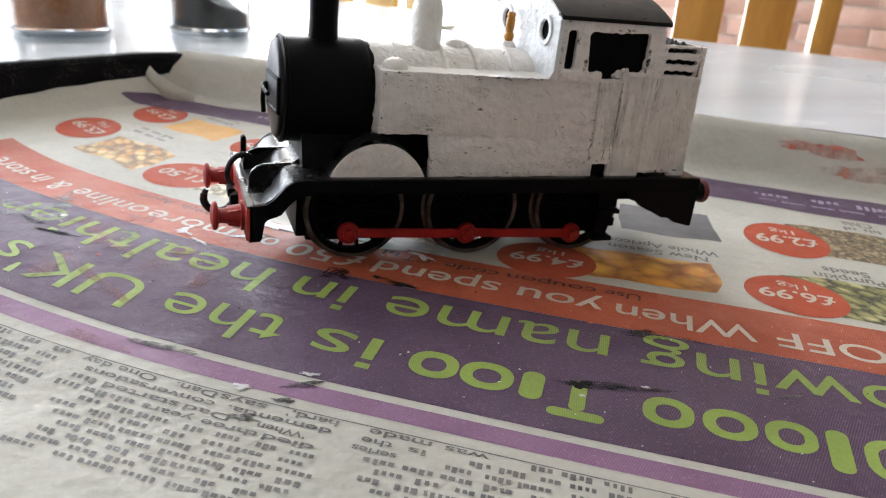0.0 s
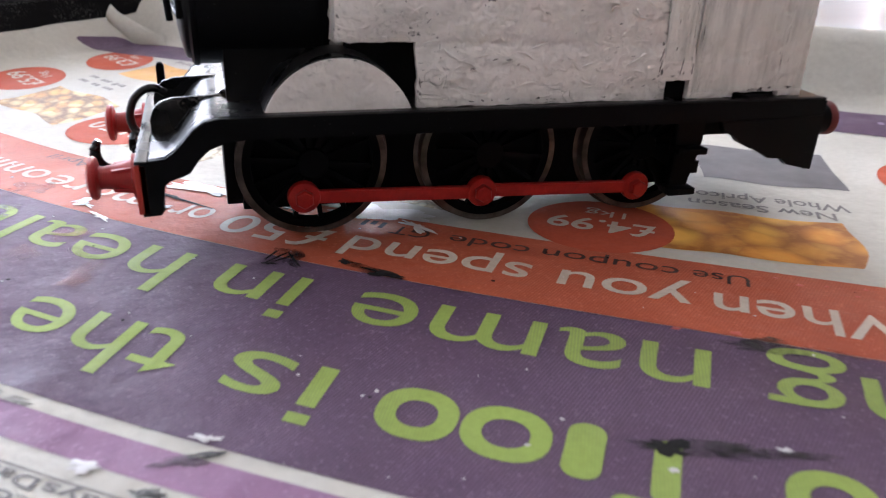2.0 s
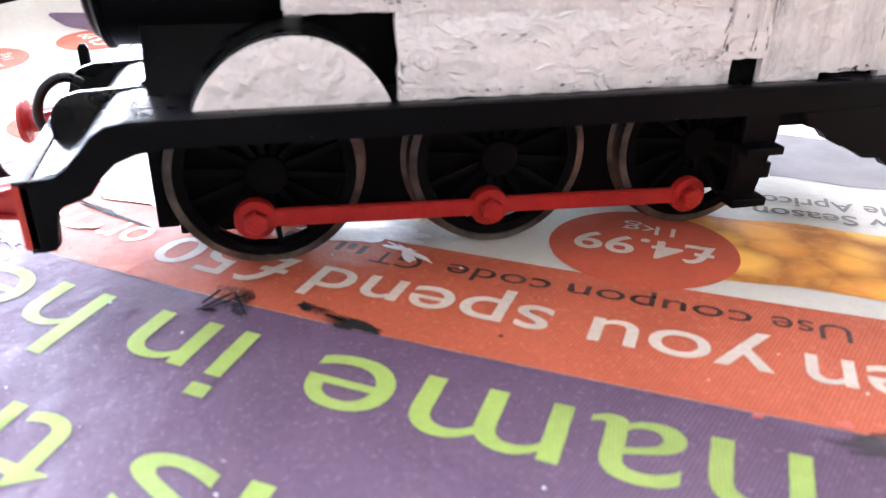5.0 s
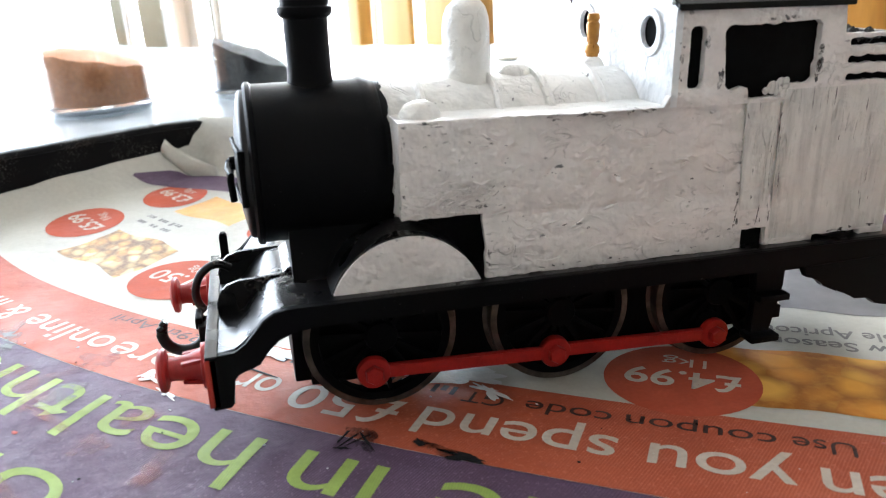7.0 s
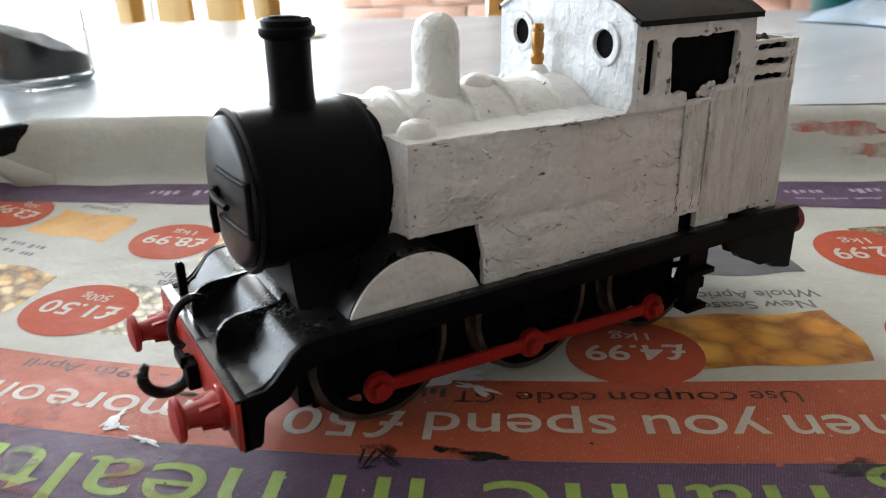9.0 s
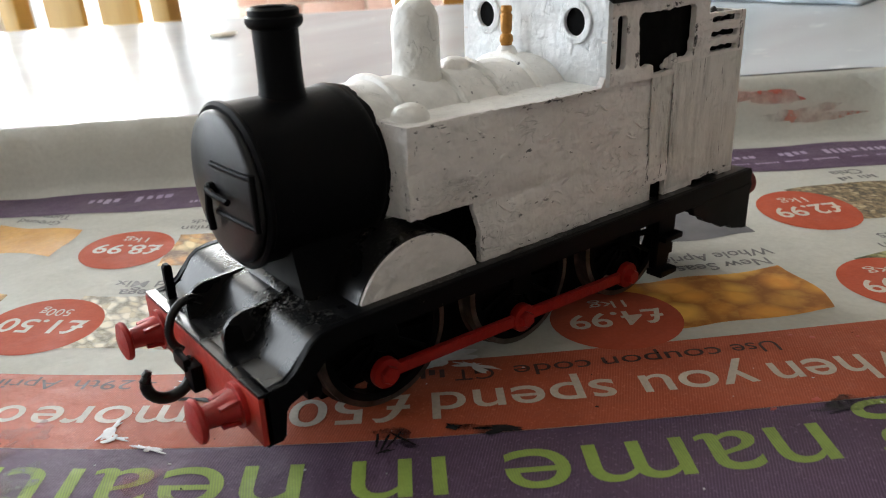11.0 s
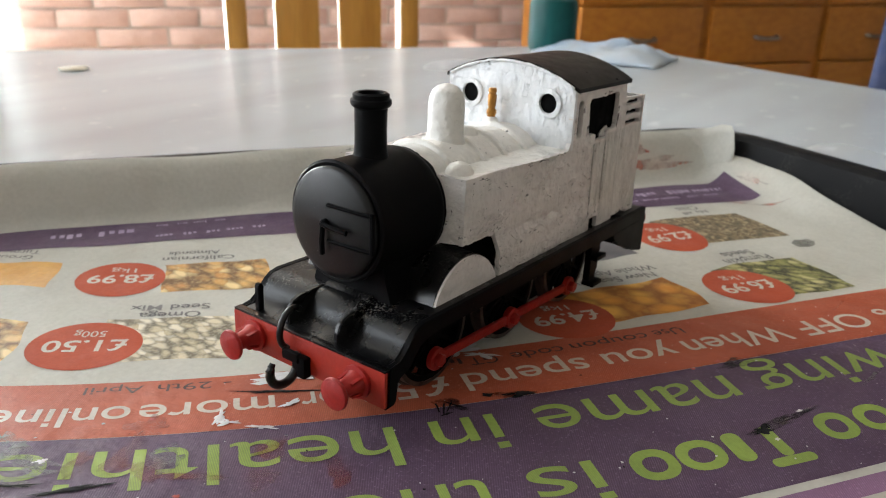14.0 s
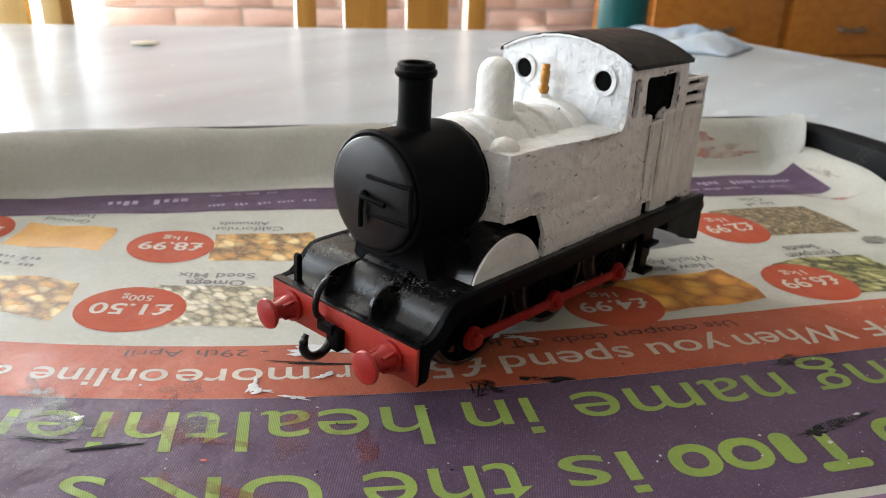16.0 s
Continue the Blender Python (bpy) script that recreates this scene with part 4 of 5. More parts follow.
BACK_DABS = (
    ("paint_smudge", 94.0, 95.7, 11.0, 0.9, -3, SMUDGE_BRIGHT, 0.3, "red paint smear"),
    ("paint_smudge", 108.0, 92.8, 12.0, 0.8, -1, SMUDGE_PINK, 0.4, "faint pink paint streak"),
    ("paint_smudge", 135.2, 70.0, 0.9, 6.0, 8, SMUDGE_PINK, 0.4, "faint pink paint streak"),
    ("paint_smudge", 127.0, 58.5, 9.0, 0.5, -33, SMUDGE_PINK, 0.4, "thin pink paint streak"),
    ("paint_smudge", 116.4, 23.4, 4.2, 3.0, 20, SMUDGE_SOFT, 0.15, "soft round grey paint smudge"),
)
for k, (name, p, q, along, across, angle, material, rough, label) in enumerate(BACK_DABS):
    page_smear(name, p, q, along, across, angle, material, 3.0 + 0.02 * k, k + 81, label, rough, 40, on_sheet)
for k, (p, q, r) in enumerate(((53.5, -15.6, 0.5), (50.4, -14.2, 0.4), (38.0, -34.2, 0.5), (45.0, -33.0, 0.6), (-58, -52, 0.5), (60.6, -16.8, 0.35), (57.0, -14.8, 0.3), (62.0, -14.0, 0.3), (-63, -28, 0.5), (-21, -22, 0.3))):
    page_smear("paint_spot", p, q, r, r * 0.8, 0, SMEAR_RED, 2.2, 120 + k, "red paint spot", 0.4, 12)
rnd = random.Random(5)
for k in range(90):
    p, q, r = rnd.uniform(-110, 90), rnd.uniform(-74, -14), 0.09 + 0.24 * rnd.random() ** 2
    page_smear("paint_fleck", p, q, r, r * rnd.uniform(0.5, 1), rnd.uniform(0, 180), SMEAR_WHITE if k % 5 else SMEAR_BLACK, 2.0, 160 + k, "", 0.4, 8)

# ---- the model locomotive: x to its rear, y to its far side ----
loco = thing("model_locomotive", "black and hand-painted white model tank locomotive standing on a newspaper", "model train", at=pose(0, 0, 0.0019, 0, 1.9, 0))
SIDE = 15.7      # half width of tanks and cab
EDGE = 18.2      # half width of the running plate
FLOOR = 19.5     # top of the running plate
AXLES = (-23.7, 2.2, 27.8)
AXLE_Z = 10.3
BOILER_Z = 33.2


def running_plate():
    top = [(-48.0, 14.5), (-44.9, 14.7), (-43.6, 15.6), (-42.4, 17.0), (-41.2, 18.3), (-39.6, 19.2), (-37.4, 19.5), (53.6, FLOOR)]
    low = [(53.6, FLOOR - 1.0), (-37.0, FLOOR - 1.0), (-39.3, 18.0), (-40.8, 16.9), (-42.0, 15.4), (-43.4, 14.0), (-45.0, 13.4), (-48.0, 13.4)]
    part("running_plate", prism(bmesh.new(), top + low, "y", -EDGE + 0.6, EDGE - 0.6), BLACK_GLOSS, loco)
    outline = [(-48.1, 14.6), (-44.9, 14.8), (-43.6, 15.7), (-42.4, 17.1), (-41.2, 18.4), (-39.6, 19.3), (-37.4, 19.6), (53.6, 19.6), (53.6, 16.9),
               (33.0, 16.5), (-34.0, 16.9), (-37.0, 16.7), (-39.2, 15.9), (-40.6, 14.6), (-42.0, 12.9), (-43.2, 12.4), (-44.8, 12.1), (-45.4, 11.4),
               (-45.6, 8.2), (-46.1, 7.6), (-48.1, 7.5)]
    for s in (-1, 1):
        a, b = sorted((s * EDGE, s * (EDGE - 1.2)))
        part("valance", prism(bmesh.new(), outline, "y", a, b, 0.15), BLACK_SATIN, loco)


def front_beam():
    beam = part("buffer_beam", box(bmesh.new(), -48.6, -47.2, -EDGE, EDGE, 7.9, 14.3, 0.15), RED_BEAM, loco, "red painted buffer beam")
    part("beam_edge", box(bmesh.new(), -48.5, -47.0, -EDGE, EDGE, 14.3, 14.75, 0.1), BLACK_GLOSS, loco)
    for y in (-12.5, 12.5):
        bm = bmesh.new()
        lathe(bm, [(2.9, -48.5), (2.9, -49.2), (2.2, -49.3), (1.75, -50.6), (1.45, -52.6), (1.5, -53.2), (2.6, -53.5), (2.8, -53.85), (2.65, -54.3), (1.4, -54.7), (0.01, -54.8)],
              "x", (0, y, 11.0), 24)
        buf = part("buffer", bm, RED_PAINT, loco, "chipped red buffer")
        for k in range(4):
            a = radians(45 + 90 * k)
            cy, cz = y + 2.0 * math.cos(a), 11.0 + 2.0 * math.sin(a)
            part("rib", prism(bmesh.new(), [(-49.1, cz - 0.3), (-49.1, cz + 0.3), (-51.6, cz * 0.82 + 11.0 * 0.18 + 0.2), (-51.6, cz * 0.82 + 11.0 * 0.18 - 0.2)], "y", cy - 0.35, cy + 0.35), RED_PAINT, buf)
    # hook, its block and the brake hose
    bm = box(bmesh.new(), -50.2, -48.4, -1.6, 1.4, 7.6, 11.4, 0.35)
    box(bm, -50.6, -49.6, -0.4, 3.4, 10.4, 12.2, 0.3)
    block = part("coupling", bm, BLACK_SATIN, loco)
    ring = [(-52.3 + 3.0 * math.cos(radians(a)), 1.0, 9.9 + 2.9 * math.sin(radians(a))) for a in range(140, 406, 14)]
    part("hook", tube(bmesh.new(), ring, [0.5, 0.65] + [0.8] * (len(ring) - 3) + [0.85], 10), BLACK_GLOSS, block, "black open hook")
    hose = [(-45.2, 4.4, 17.4), (-46.6, 4.3, 18.2), (-48.2, 4.2, 17.9), (-49.6, 4.1, 16.6), (-50.3, 4.0, 14.6), (-50.1, 3.9, 12.8), (-49.2, 3.4, 11.6)]
    part("brake_hose", tube(bmesh.new(), flowing(hose), 0.6, 10), BLACK_GLOSS, loco)
    part("lamp_iron", prism(bmesh.new(), [(-46.7, 14.6), (-45.5, 14.6), (-45.5, 19.3), (-45.8, 19.8), (-46.4, 19.8), (-46.7, 19.3)], "y", 13.4, 14.6, 0.15), BLACK_SATIN, loco)


def front_frames():
    """The two frame plates and the ramps between them, in front of the smokebox."""
    lip = [(-46.9, 14.4), (-47.0, 16.4), (-46.5, 17.8), (-45.5, 18.8), (-44.0, 19.3), (-35.6, 19.7), (-35.6, 14.4)]
    for y in (-5.9, 5.9):
        part("frame_plate", prism(bmesh.new(), lip, "y", y - 0.5, y + 0.5, 0.2), BLACK_GLOSS, loco)
    bm = bmesh.new()
    prism(bm, [(-45.2, 14.5), (-44.0, 14.6), (-42.6, 15.1), (-41.2, 16.0), (-40.0, 17.0), (-38.8, 18.2), (-37.7, 19.3), (-36.8, 20.0), (-35.9, 20.3), (-34.0, 20.4), (-34.0, 14.5)], "y", -5.4, 5.4)
    part("saddle_ramp", bm, BLACK_GLOSS, loco)
    bm = bmesh.new()
    rows = [(-9.6, 19.0), (-8.6, 21.5), (-7.6, 24.0), (-7.4, 27.5), (7.4, 27.5), (7.6, 24.0), (8.6, 21.5), (9.6, 19.0)]
    prism(bm, rows, "x", -36.2, -24.0, 0.2)
    part("smokebox_saddle", bm, BLACK_SATIN, loco)


def smokebox():
    box_ = part("smokebox", lathe(bmesh.new(), [(9.2, -40.4), (10.3, -40.6), (10.75, -40.2), (10.75, -39.6), (10.45, -39.3), (10.5, -25.6), (10.65, -25.3), (10.78, -24.4), (10.6, -23.5), (10.3, -23.2)], "x", (0, 0, BOILER_Z), 64), BLACK_SATIN, loco)
    door = part("smokebox_door", lathe(bmesh.new(), [(9.75, -40.5), (9.75, -41.1), (9.45, -41.5), (8.6, -41.75), (6.0, -42.3), (3.0, -42.6), (0.01, -42.75)], "x", (0, 0, BOILER_Z), 64), BLACK_DOOR, box_)
    for z in (36.6, 30.4):
        part("hinge_strap", tube(bmesh.new(), [(-42.75, -0.2, z + 0.2), (-42.55, -3.0, z + 0.1), (-42.25, -6.0, z), (-41.9, -8.4, z - 0.1), (-41.6, -9.3, z - 0.1)], 0.38, 8), BLACK_SATIN, box_)
    part("hinge_post", tube(bmesh.new(), [(-41.7, -9.2, 37.0), (-41.7, -9.2, 30.0)], 0.5, 8), BLACK_SATIN, box_)
    bm = lathe(bmesh.new(), [(0.9, -42.6), (0.9, -43.4), (0.6, -43.7)], "x", (0, 0.3, BOILER_Z + 0.3), 14)
    tube(bm, [(-43.4, 0.3, 34.0), (-43.6, 0.5, 31.0), (-43.4, 0.6, 28.2)], 0.5, 8)
    tube(bm, [(-43.6, 0.3, 33.6), (-43.7, -2.0, 33.3), (-43.3, -4.9, 33.0)], 0.45, 8)
    part("door_handle", bm, BLACK_SATIN, box_)
    chim = lathe(bmesh.new(), [(3.5, 42.6), (3.05, 43.4), (2.88, 44.2), (2.82, 45.6), (2.8, 48.0), (2.85, 51.6), (3.3, 51.9), (3.55, 52.4), (3.5, 53.0), (3.15, 53.2), (3.15, 53.9), (2.7, 54.2), (2.2, 54.1), (2.0, 53.4), (2.0, 49.0), (0.01, 48.9)], "z", (-31.3, 0, 0), 40)
    part("chimney", chim, BLACK_SATIN, loco)


def boiler():
    shell = part("boiler", lathe(bmesh.new(), [(9.8, -24.0), (10.25, -23.4), (10.25, 14.4)], "x", (0, 0, BOILER_Z), 64, closed=False), WHITE_TOP, loco, "white brush-painted boiler")
    for x in (-17.6, -6.4, 1.0, 8.6):
        part("boiler_band", lathe(bmesh.new(), [(10.2, x - 0.62), (10.85, x - 0.5), (11.1, x - 0.2), (11.1, x + 0.2), (10.85, x + 0.5), (10.2, x + 0.62)], "x", (0, 0, BOILER_Z), 64, closed=False), WHITE_TOP, shell)
    # the ragged end of the black paint on the white boiler
    bm = bmesh.new()
    rows = [[], []]
    for k in range(120):
        a = 2 * math.pi * k / 120
        e = -22.6 + 0.7 * noise.noise(Vector((math.cos(a) * 3, math.sin(a) * 3, 2))) + 0.4 * noise.noise(Vector((math.cos(a) * 11, math.sin(a) * 11, 6)))
        for row, x in zip(rows, (-23.6, e)):
            row.append(bm.verts.new((x, 10.36 * math.cos(a), BOILER_Z + 10.36 * math.sin(a))))
    for k in range(120):
        bm.faces.new((rows[0][k], rows[0][(k + 1) % 120], rows[1][(k + 1) % 120], rows[1][k]))
    part("paint_border", bm, BLACK_SATIN, shell, "ragged border of black paint")
    part("dome", lathe(bmesh.new(), [(4.4, 42.0), (4.0, 43.2), (3.8, 44.2), (3.75, 46.0), (3.75, 49.6), (3.6, 51.0), (3.1, 52.3), (2.15, 53.2), (1.0, 53.6), (0.01, 53.7)], "z", (-9.0, 0, 0), 40), WHITE_TOP, loco, "white brush-painted dome")
    part("valve_cover", lathe(bmesh.new(), [(2.7, 42.2), (2.5, 43.4), (2.0, 44.2), (1.0, 44.7), (0.01, 44.8)], "z", (-1.4, 0, 0), 28), WHITE_TOP, loco)
    part("whistle", lathe(bmesh.new(), [(0.85, 43.2), (0.9, 45.0), (1.1, 45.3), (1.05, 46.1), (0.7, 46.5), (0.88, 47.0), (0.98, 49.2), (0.74, 49.6), (0.95, 50.0), (0.8, 50.7), (0.01, 50.8)], "z", (11.6, 2.6, 0), 18), GOLD, loco, "gold painted whistle")
    part("paint_blob", lathe(bmesh.new(), [(2.2, 42.6), (1.7, 43.7), (1.3, 44.4), (0.9, 44.7), (0.01, 44.7)], "z", (11.6, 2.6, 0), 20), WHITE_TOP, shell, "thick white paint round the whistle")


def ragged(outline, amp, step=0.9, seed=0.0):
    """The same outline with the small unevenness of a hand-painted edge."""
    out = []
    n = len(outline)
    for k in range(n):
        (x0, z0), (x1, z1) = outline[k], outline[(k + 1) % n]
        length = math.hypot(x1 - x0, z1 - z0)
        m = max(1, int(length / step))
        nx, nz = (z1 - z0) / max(length, 1e-6), -(x1 - x0) / max(length, 1e-6)
        for i in range(m):
            f = i / m
            x, z = x0 + (x1 - x0) * f, z0 + (z1 - z0) * f
            d = amp * noise.noise(Vector((x * 0.9 + seed, z * 0.9, seed))) * (1 if i else 0.3)
            out.append((x + nx * d, z + nz * d))
    return out


def fleck_faces(bm, x, z, along, across, angle, y, seed, n=9):
    """One chip in the paint, a thin ragged patch on an upright side."""
    ca, sa = math.cos(radians(angle)), math.sin(radians(angle))
    ring = []
    for k in range(n):
        a = 2 * math.pi * k / n
        f = 0.75 + 0.6 * noise.noise(Vector((math.cos(a) * 2 + seed * 3.7, math.sin(a) * 2, seed)))
        u, w = along * f * math.cos(a), across * f * math.sin(a)
        ring.append(bm.verts.new((x + u * ca - w * sa, y, z + u * sa + w * ca)))
    bm.faces.new(ring)


def chipped_edges(s):
    """Places along edges where the brush missed and the black plastic shows, and dabs of thick paint."""
    rnd = random.Random(21)
    y = s * (SIDE + 0.07)
    # (x0, z0, x1, z1, count, longest, thickest)
    runs = ((-22.2, 39.7, 13.0, 39.7, 17, 1.7, 0.16), (-22.4, 29.0, -22.4, 39.0, 5, 0.7, 0.13), (-21.0, 29.0, -12.0, 29.4, 5, 0.6, 0.14), (-11.3, 21.0, -11.3, 27.4, 5, 0.8, 0.16),
            (25.3, 23.0, 25.3, 40.0, 7, 1.4, 0.17), (30.6, 22.0, 30.6, 41.2, 5, 1.2, 0.15), (21.0, 42.4, 21.2, 49.2, 6, 1.1, 0.3), (35.5, 42.2, 35.6, 49.4, 8, 1.0, 0.35),
            (21.4, 50.0, 34.8, 50.4, 7, 0.9, 0.22), (18.6, 42.0, 18.6, 49.8, 6, 1.3, 0.28), (15.2, 42.0, 15.2, 50.0, 4, 0.8, 0.2), (39.6, 41.4, 39.6, 47.4, 8, 0.6, 0.3), (48.4, 41.6, 48.4, 47.6, 6, 0.6, 0.3),
            (14.6, 51.6, 38.0, 51.3, 16, 1.1, 0.3), (32.0, 20.6, 49.0, 20.6, 8, 1.3, 0.25), (36.5, 41.0, 36.8, 47.0, 4, 1.0, 0.2), (-10.0, 20.2, 24.0, 20.2, 8, 0.8, 0.12))
    bm = bmesh.new()
    for x0, z0, x1, z1, count, longest, thick in runs:
        tilt = math.degrees(math.atan2(z1 - z0, x1 - x0))
        for k in range(count * 3):
            f = rnd.random()
            x, z = x0 + (x1 - x0) * f, z0 + (z1 - z0) * f
            if noise.noise(Vector((x * 0.22, z * 0.22, 9.0))) < 0.02:
                continue
            size = rnd.random() ** 2
            fleck_faces(bm, x + rnd.gauss(0, 0.16), z + rnd.gauss(0, 0.16), longest * (0.15 + size), thick * rnd.uniform(0.5, 1.6), tilt + rnd.gauss(0, 8), y + s * 0.0004 * k, rnd.uniform(0, 90))
    # loose flecks, most of them on the front of the tank
    for k in range(40):
        x = rnd.uniform(-21, -8) if k % 3 else rnd.uniform(-8, 24)
        z = rnd.uniform(29.5, 38.8) if x < -11.5 else rnd.uniform(21, 38.5)
        size = rnd.random() ** 2
        fleck_faces(bm, x, z, 0.12 + 0.8 * size, 0.06 + 0.12 * rnd.random(), rnd.gauss(0, 14) if rnd.random() < 0.7 else rnd.uniform(0, 180), y + s * 0.03, rnd.uniform(0, 90), 7)
    for k in range(22):
        fleck_faces(bm, rnd.uniform(27, 49), rnd.uniform(22, 40), rnd.uniform(0.3, 1.9), rnd.uniform(0.06, 0.16), 90 + rnd.gauss(0, 3), y + s * 0.03, rnd.uniform(0, 90), 7)
    part("bare_patch", bm, CHIP_GREY, loco, "dark plastic showing through the paint", smooth=0)["kind"] = "stuff"
    # ridges of thick paint
    bm = bmesh.new()
    for k in range(110):
        if k < 62:
            x, z, ang = rnd.uniform(-10.5, 24), rnd.uniform(20.5, 26.5), rnd.uniform(-35, 35)
        elif k < 82:
            x, z, ang = rnd.uniform(-21.5, -12), rnd.uniform(28.6, 31.6), rnd.uniform(-15, 25)
        else:
            x, z, ang = rnd.uniform(-20, 24), rnd.uniform(27, 39), rnd.uniform(-40, 40)
        length, ca, sa = rnd.uniform(0.5, 1.6), 0, 0
        ca, sa = math.cos(radians(ang)), math.sin(radians(ang))
        r = rnd.uniform(0.1, 0.25)
        bend = rnd.uniform(-0.4, 0.4)
        pts = [(x + u * length * ca - bend * u * u * sa, s * (SIDE - 0.02), z + u * length * sa + bend * u * u * ca) for u in (-1, -0.5, 0, 0.5, 1)]
        tube(bm, pts, [0.03, r * 0.8, r, r * 0.7, 0.03], 6)
    part("paint_ridge", bm, WHITE_SIDE, loco, "ridges of thick white paint", smooth=80)["kind"] = "stuff"
    # white paint run over the sill of the cab window
    bm = bmesh.new()
    for x, z, r in ((29.2, 41.5, 0.9), (30.4, 42.1, 0.7), (28.2, 41.1, 0.5), (31.2, 42.3, 0.5), (30.0, 40.9, 0.6)):
        lathe(bm, [(0.01, -0.25), (r, -0.12), (r * 0.7, 0.2), (0.01, 0.3)], "y", (x, s * (SIDE - 0.6), z), 12)
    part("paint_drip", bm, WHITE_DOOR, loco, "dried white paint drip", smooth=80)["kind"] = "stuff"


def tanks_and_cab():
    rim = [(-22.6, 27.9), (-11.6, 27.9), (-11.6, FLOOR + 0.1), (26.5, FLOOR + 0.1), (26.5, 22.3), (30.5, 22.3), (30.5, FLOOR + 0.1), (38.2, FLOOR + 0.1),
           (38.2, 20.3), (46.4, 20.3), (46.4, FLOOR + 0.1), (50.4, FLOOR + 0.1), (49.5, 47.8), (39.0, 48.0), (38.6, 51.6), (14.2, 52.0), (14.2, 41.5), (13.2, 39.9), (-22.6, 39.9)]
    window = [(21.6, 49.6), (34.8, 50.0), (35.4, 49.4), (35.2, 42.6), (34.6, 42.0), (30.4, 41.9), (30.2, 40.4), (25.2, 40.2), (25.0, 41.6), (22.2, 41.6), (21.6, 42.2), (21.0, 49.0)]
    slit = rounded(16.1, 18.5, 41.9, 49.8, 0.8)
    slots = [rounded(39.9, 48.0, z, z + 1.15, 0.5) for z in (46.3, 44.0, 41.7)]
    for s in (-1, 1):
        y = s * (SIDE - 0.5)
        part("body_side", stood(sheet([ragged(rim, 0.22), ragged(window, 0.42, 0.7, 3), ragged(slit, 0.14, 0.7, 5), *[ragged(o, 0.32, 0.6, 7) for o in slots]], 0.9, 0.08), "y", y), WHITE_SIDE, loco, "white brush-painted tank and cab side")
        # tank top and front
        bm = prism(bmesh.new(), [(-22.4, 39.0), (14.2, 39.0), (14.2, 39.9), (-22.4, 39.9)], "y", *sorted((s * (SIDE - 0.9), s * 7.6)))
        part("tank_top", bm, WHITE_TOP, loco)
        inner = [(s * (SIDE - 0.9), 27.9), (s * (SIDE - 0.9), 39.9), (s * 7.8, 39.9), (s * 9.4, 36.5), (s * 9.9, 33.2), (s * 9.6, 29.6), (s * 8.8, 27.2)]
        part("tank_front", prism(bmesh.new(), inner, "x", -22.6, -21.8), WHITE_SIDE, loco)
        part("filler", lathe(bmesh.new(), [(2.9, 39.6), (2.75, 40.5), (2.1, 41.4), (1.1, 41.8), (0.01, 41.9)], "z", (-18.8, s * 11.2, 0), 28), WHITE_TOP, loco)
        # brushed strip of the doorway and the corner pillar
        part("cab_door", prism(bmesh.new(), [(26.0, 22.4), (30.4, 22.4), (30.3, 40.2), (25.3, 40.0)], "y", *sorted((s * (SIDE - 0.30), s * (SIDE - 0.05)))), WHITE_DOOR, loco, "streaky white cab door")
        part("bunker_panel", prism(bmesh.new(), [(30.9, 20.4), (50.2, 20.6), (49.6, 41.2), (30.7, 41.2)], "y", *sorted((s * (SIDE - 0.2), s * (SIDE + 0.05)))), WHITE_DOOR, loco, "streaky white bunker side")
        # splasher
        arc = [(-22.2 + 10.45 * math.cos(radians(a)), 15.9 + 10.45 * math.sin(radians(a))) for a in range(20, 161, 7)]
        part("splasher", prism(bmesh.new(), arc, "y", *sorted((s * 7.0, s * (SIDE - 0.6)))), BLACK_GLOSS, loco)
        face = [(x + 0.1, z - 0.25) for x, z in arc]
        part("splasher_face", prism(bmesh.new(), face, "y", *sorted((s * (SIDE - 0.6), s * (SIDE - 0.1)))), WHITE_SIDE, loco, "white painted splasher face")
        chipped_edges(s)
    # inside of tanks and cab
    part("inner_tank", box(bmesh.new(), -20.5, 14.0, -9.5, 9.5, FLOOR, 30.0), BLACK_DULL, loco)
    part("cab_inside", box(bmesh.new(), 15.2, 48.6, -SIDE + 1.4, SIDE - 1.4, FLOOR, 47.0), VOID_BLACK, loco)
    part("cab_core", box(bmesh.new(), 15.2, 38.0, -SIDE + 1.4, SIDE - 1.4, 46.9, 52.2), VOID_BLACK, loco)
    crown = [(y, 56.5 - 4.4 * (y / 16.0) ** 2) for y in np.linspace(-15.7, 15.7, 25)]
    front = [(-15.7, 39.9), *crown, (15.7, 39.9)]
    eyes = [ring_points(y, 48.8, 2.2) for y in (-9.7, 9.7)]
    part("cab_front", stood(sheet([front, *eyes], 0.9, 0.05), "x", 14.5), WHITE_CAB, loco, "white brush-painted cab front")
    for y in (-9.7, 9.7):
        ringed = sheet([ring_points(y, 48.8, 3.0), ring_points(y, 48.8, 2.15)], 0.5, 0.12)
        part("window_rim", stood(ringed, "x", 13.95), WHITE_CAB, loco)
        part("window_pane", lathe(bmesh.new(), [(2.3, 14.3), (2.3, 14.7)], "x", (0, y, 48.8), 28), VOID_BLACK, loco, "black painted round window")
    part("cab_back", prism(bmesh.new(), [(-15.2, 46), *[(y * 0.965, z - 0.3) for y, z in crown], (15.2, 46)], "x", 38.0, 38.8), WHITE_DOOR, loco)
    top = [(y, 57.0 - 4.5 * (y / 16.4) ** 2) for y in np.linspace(-16.5, 16.5, 31)]
    roof = part("roof", prism(bmesh.new(), top + [(y, z - 0.8) for y, z in reversed(top)], "x", 13.9, 39.4, 0.12), ROOF_BLACK, loco, "black curved cab roof")
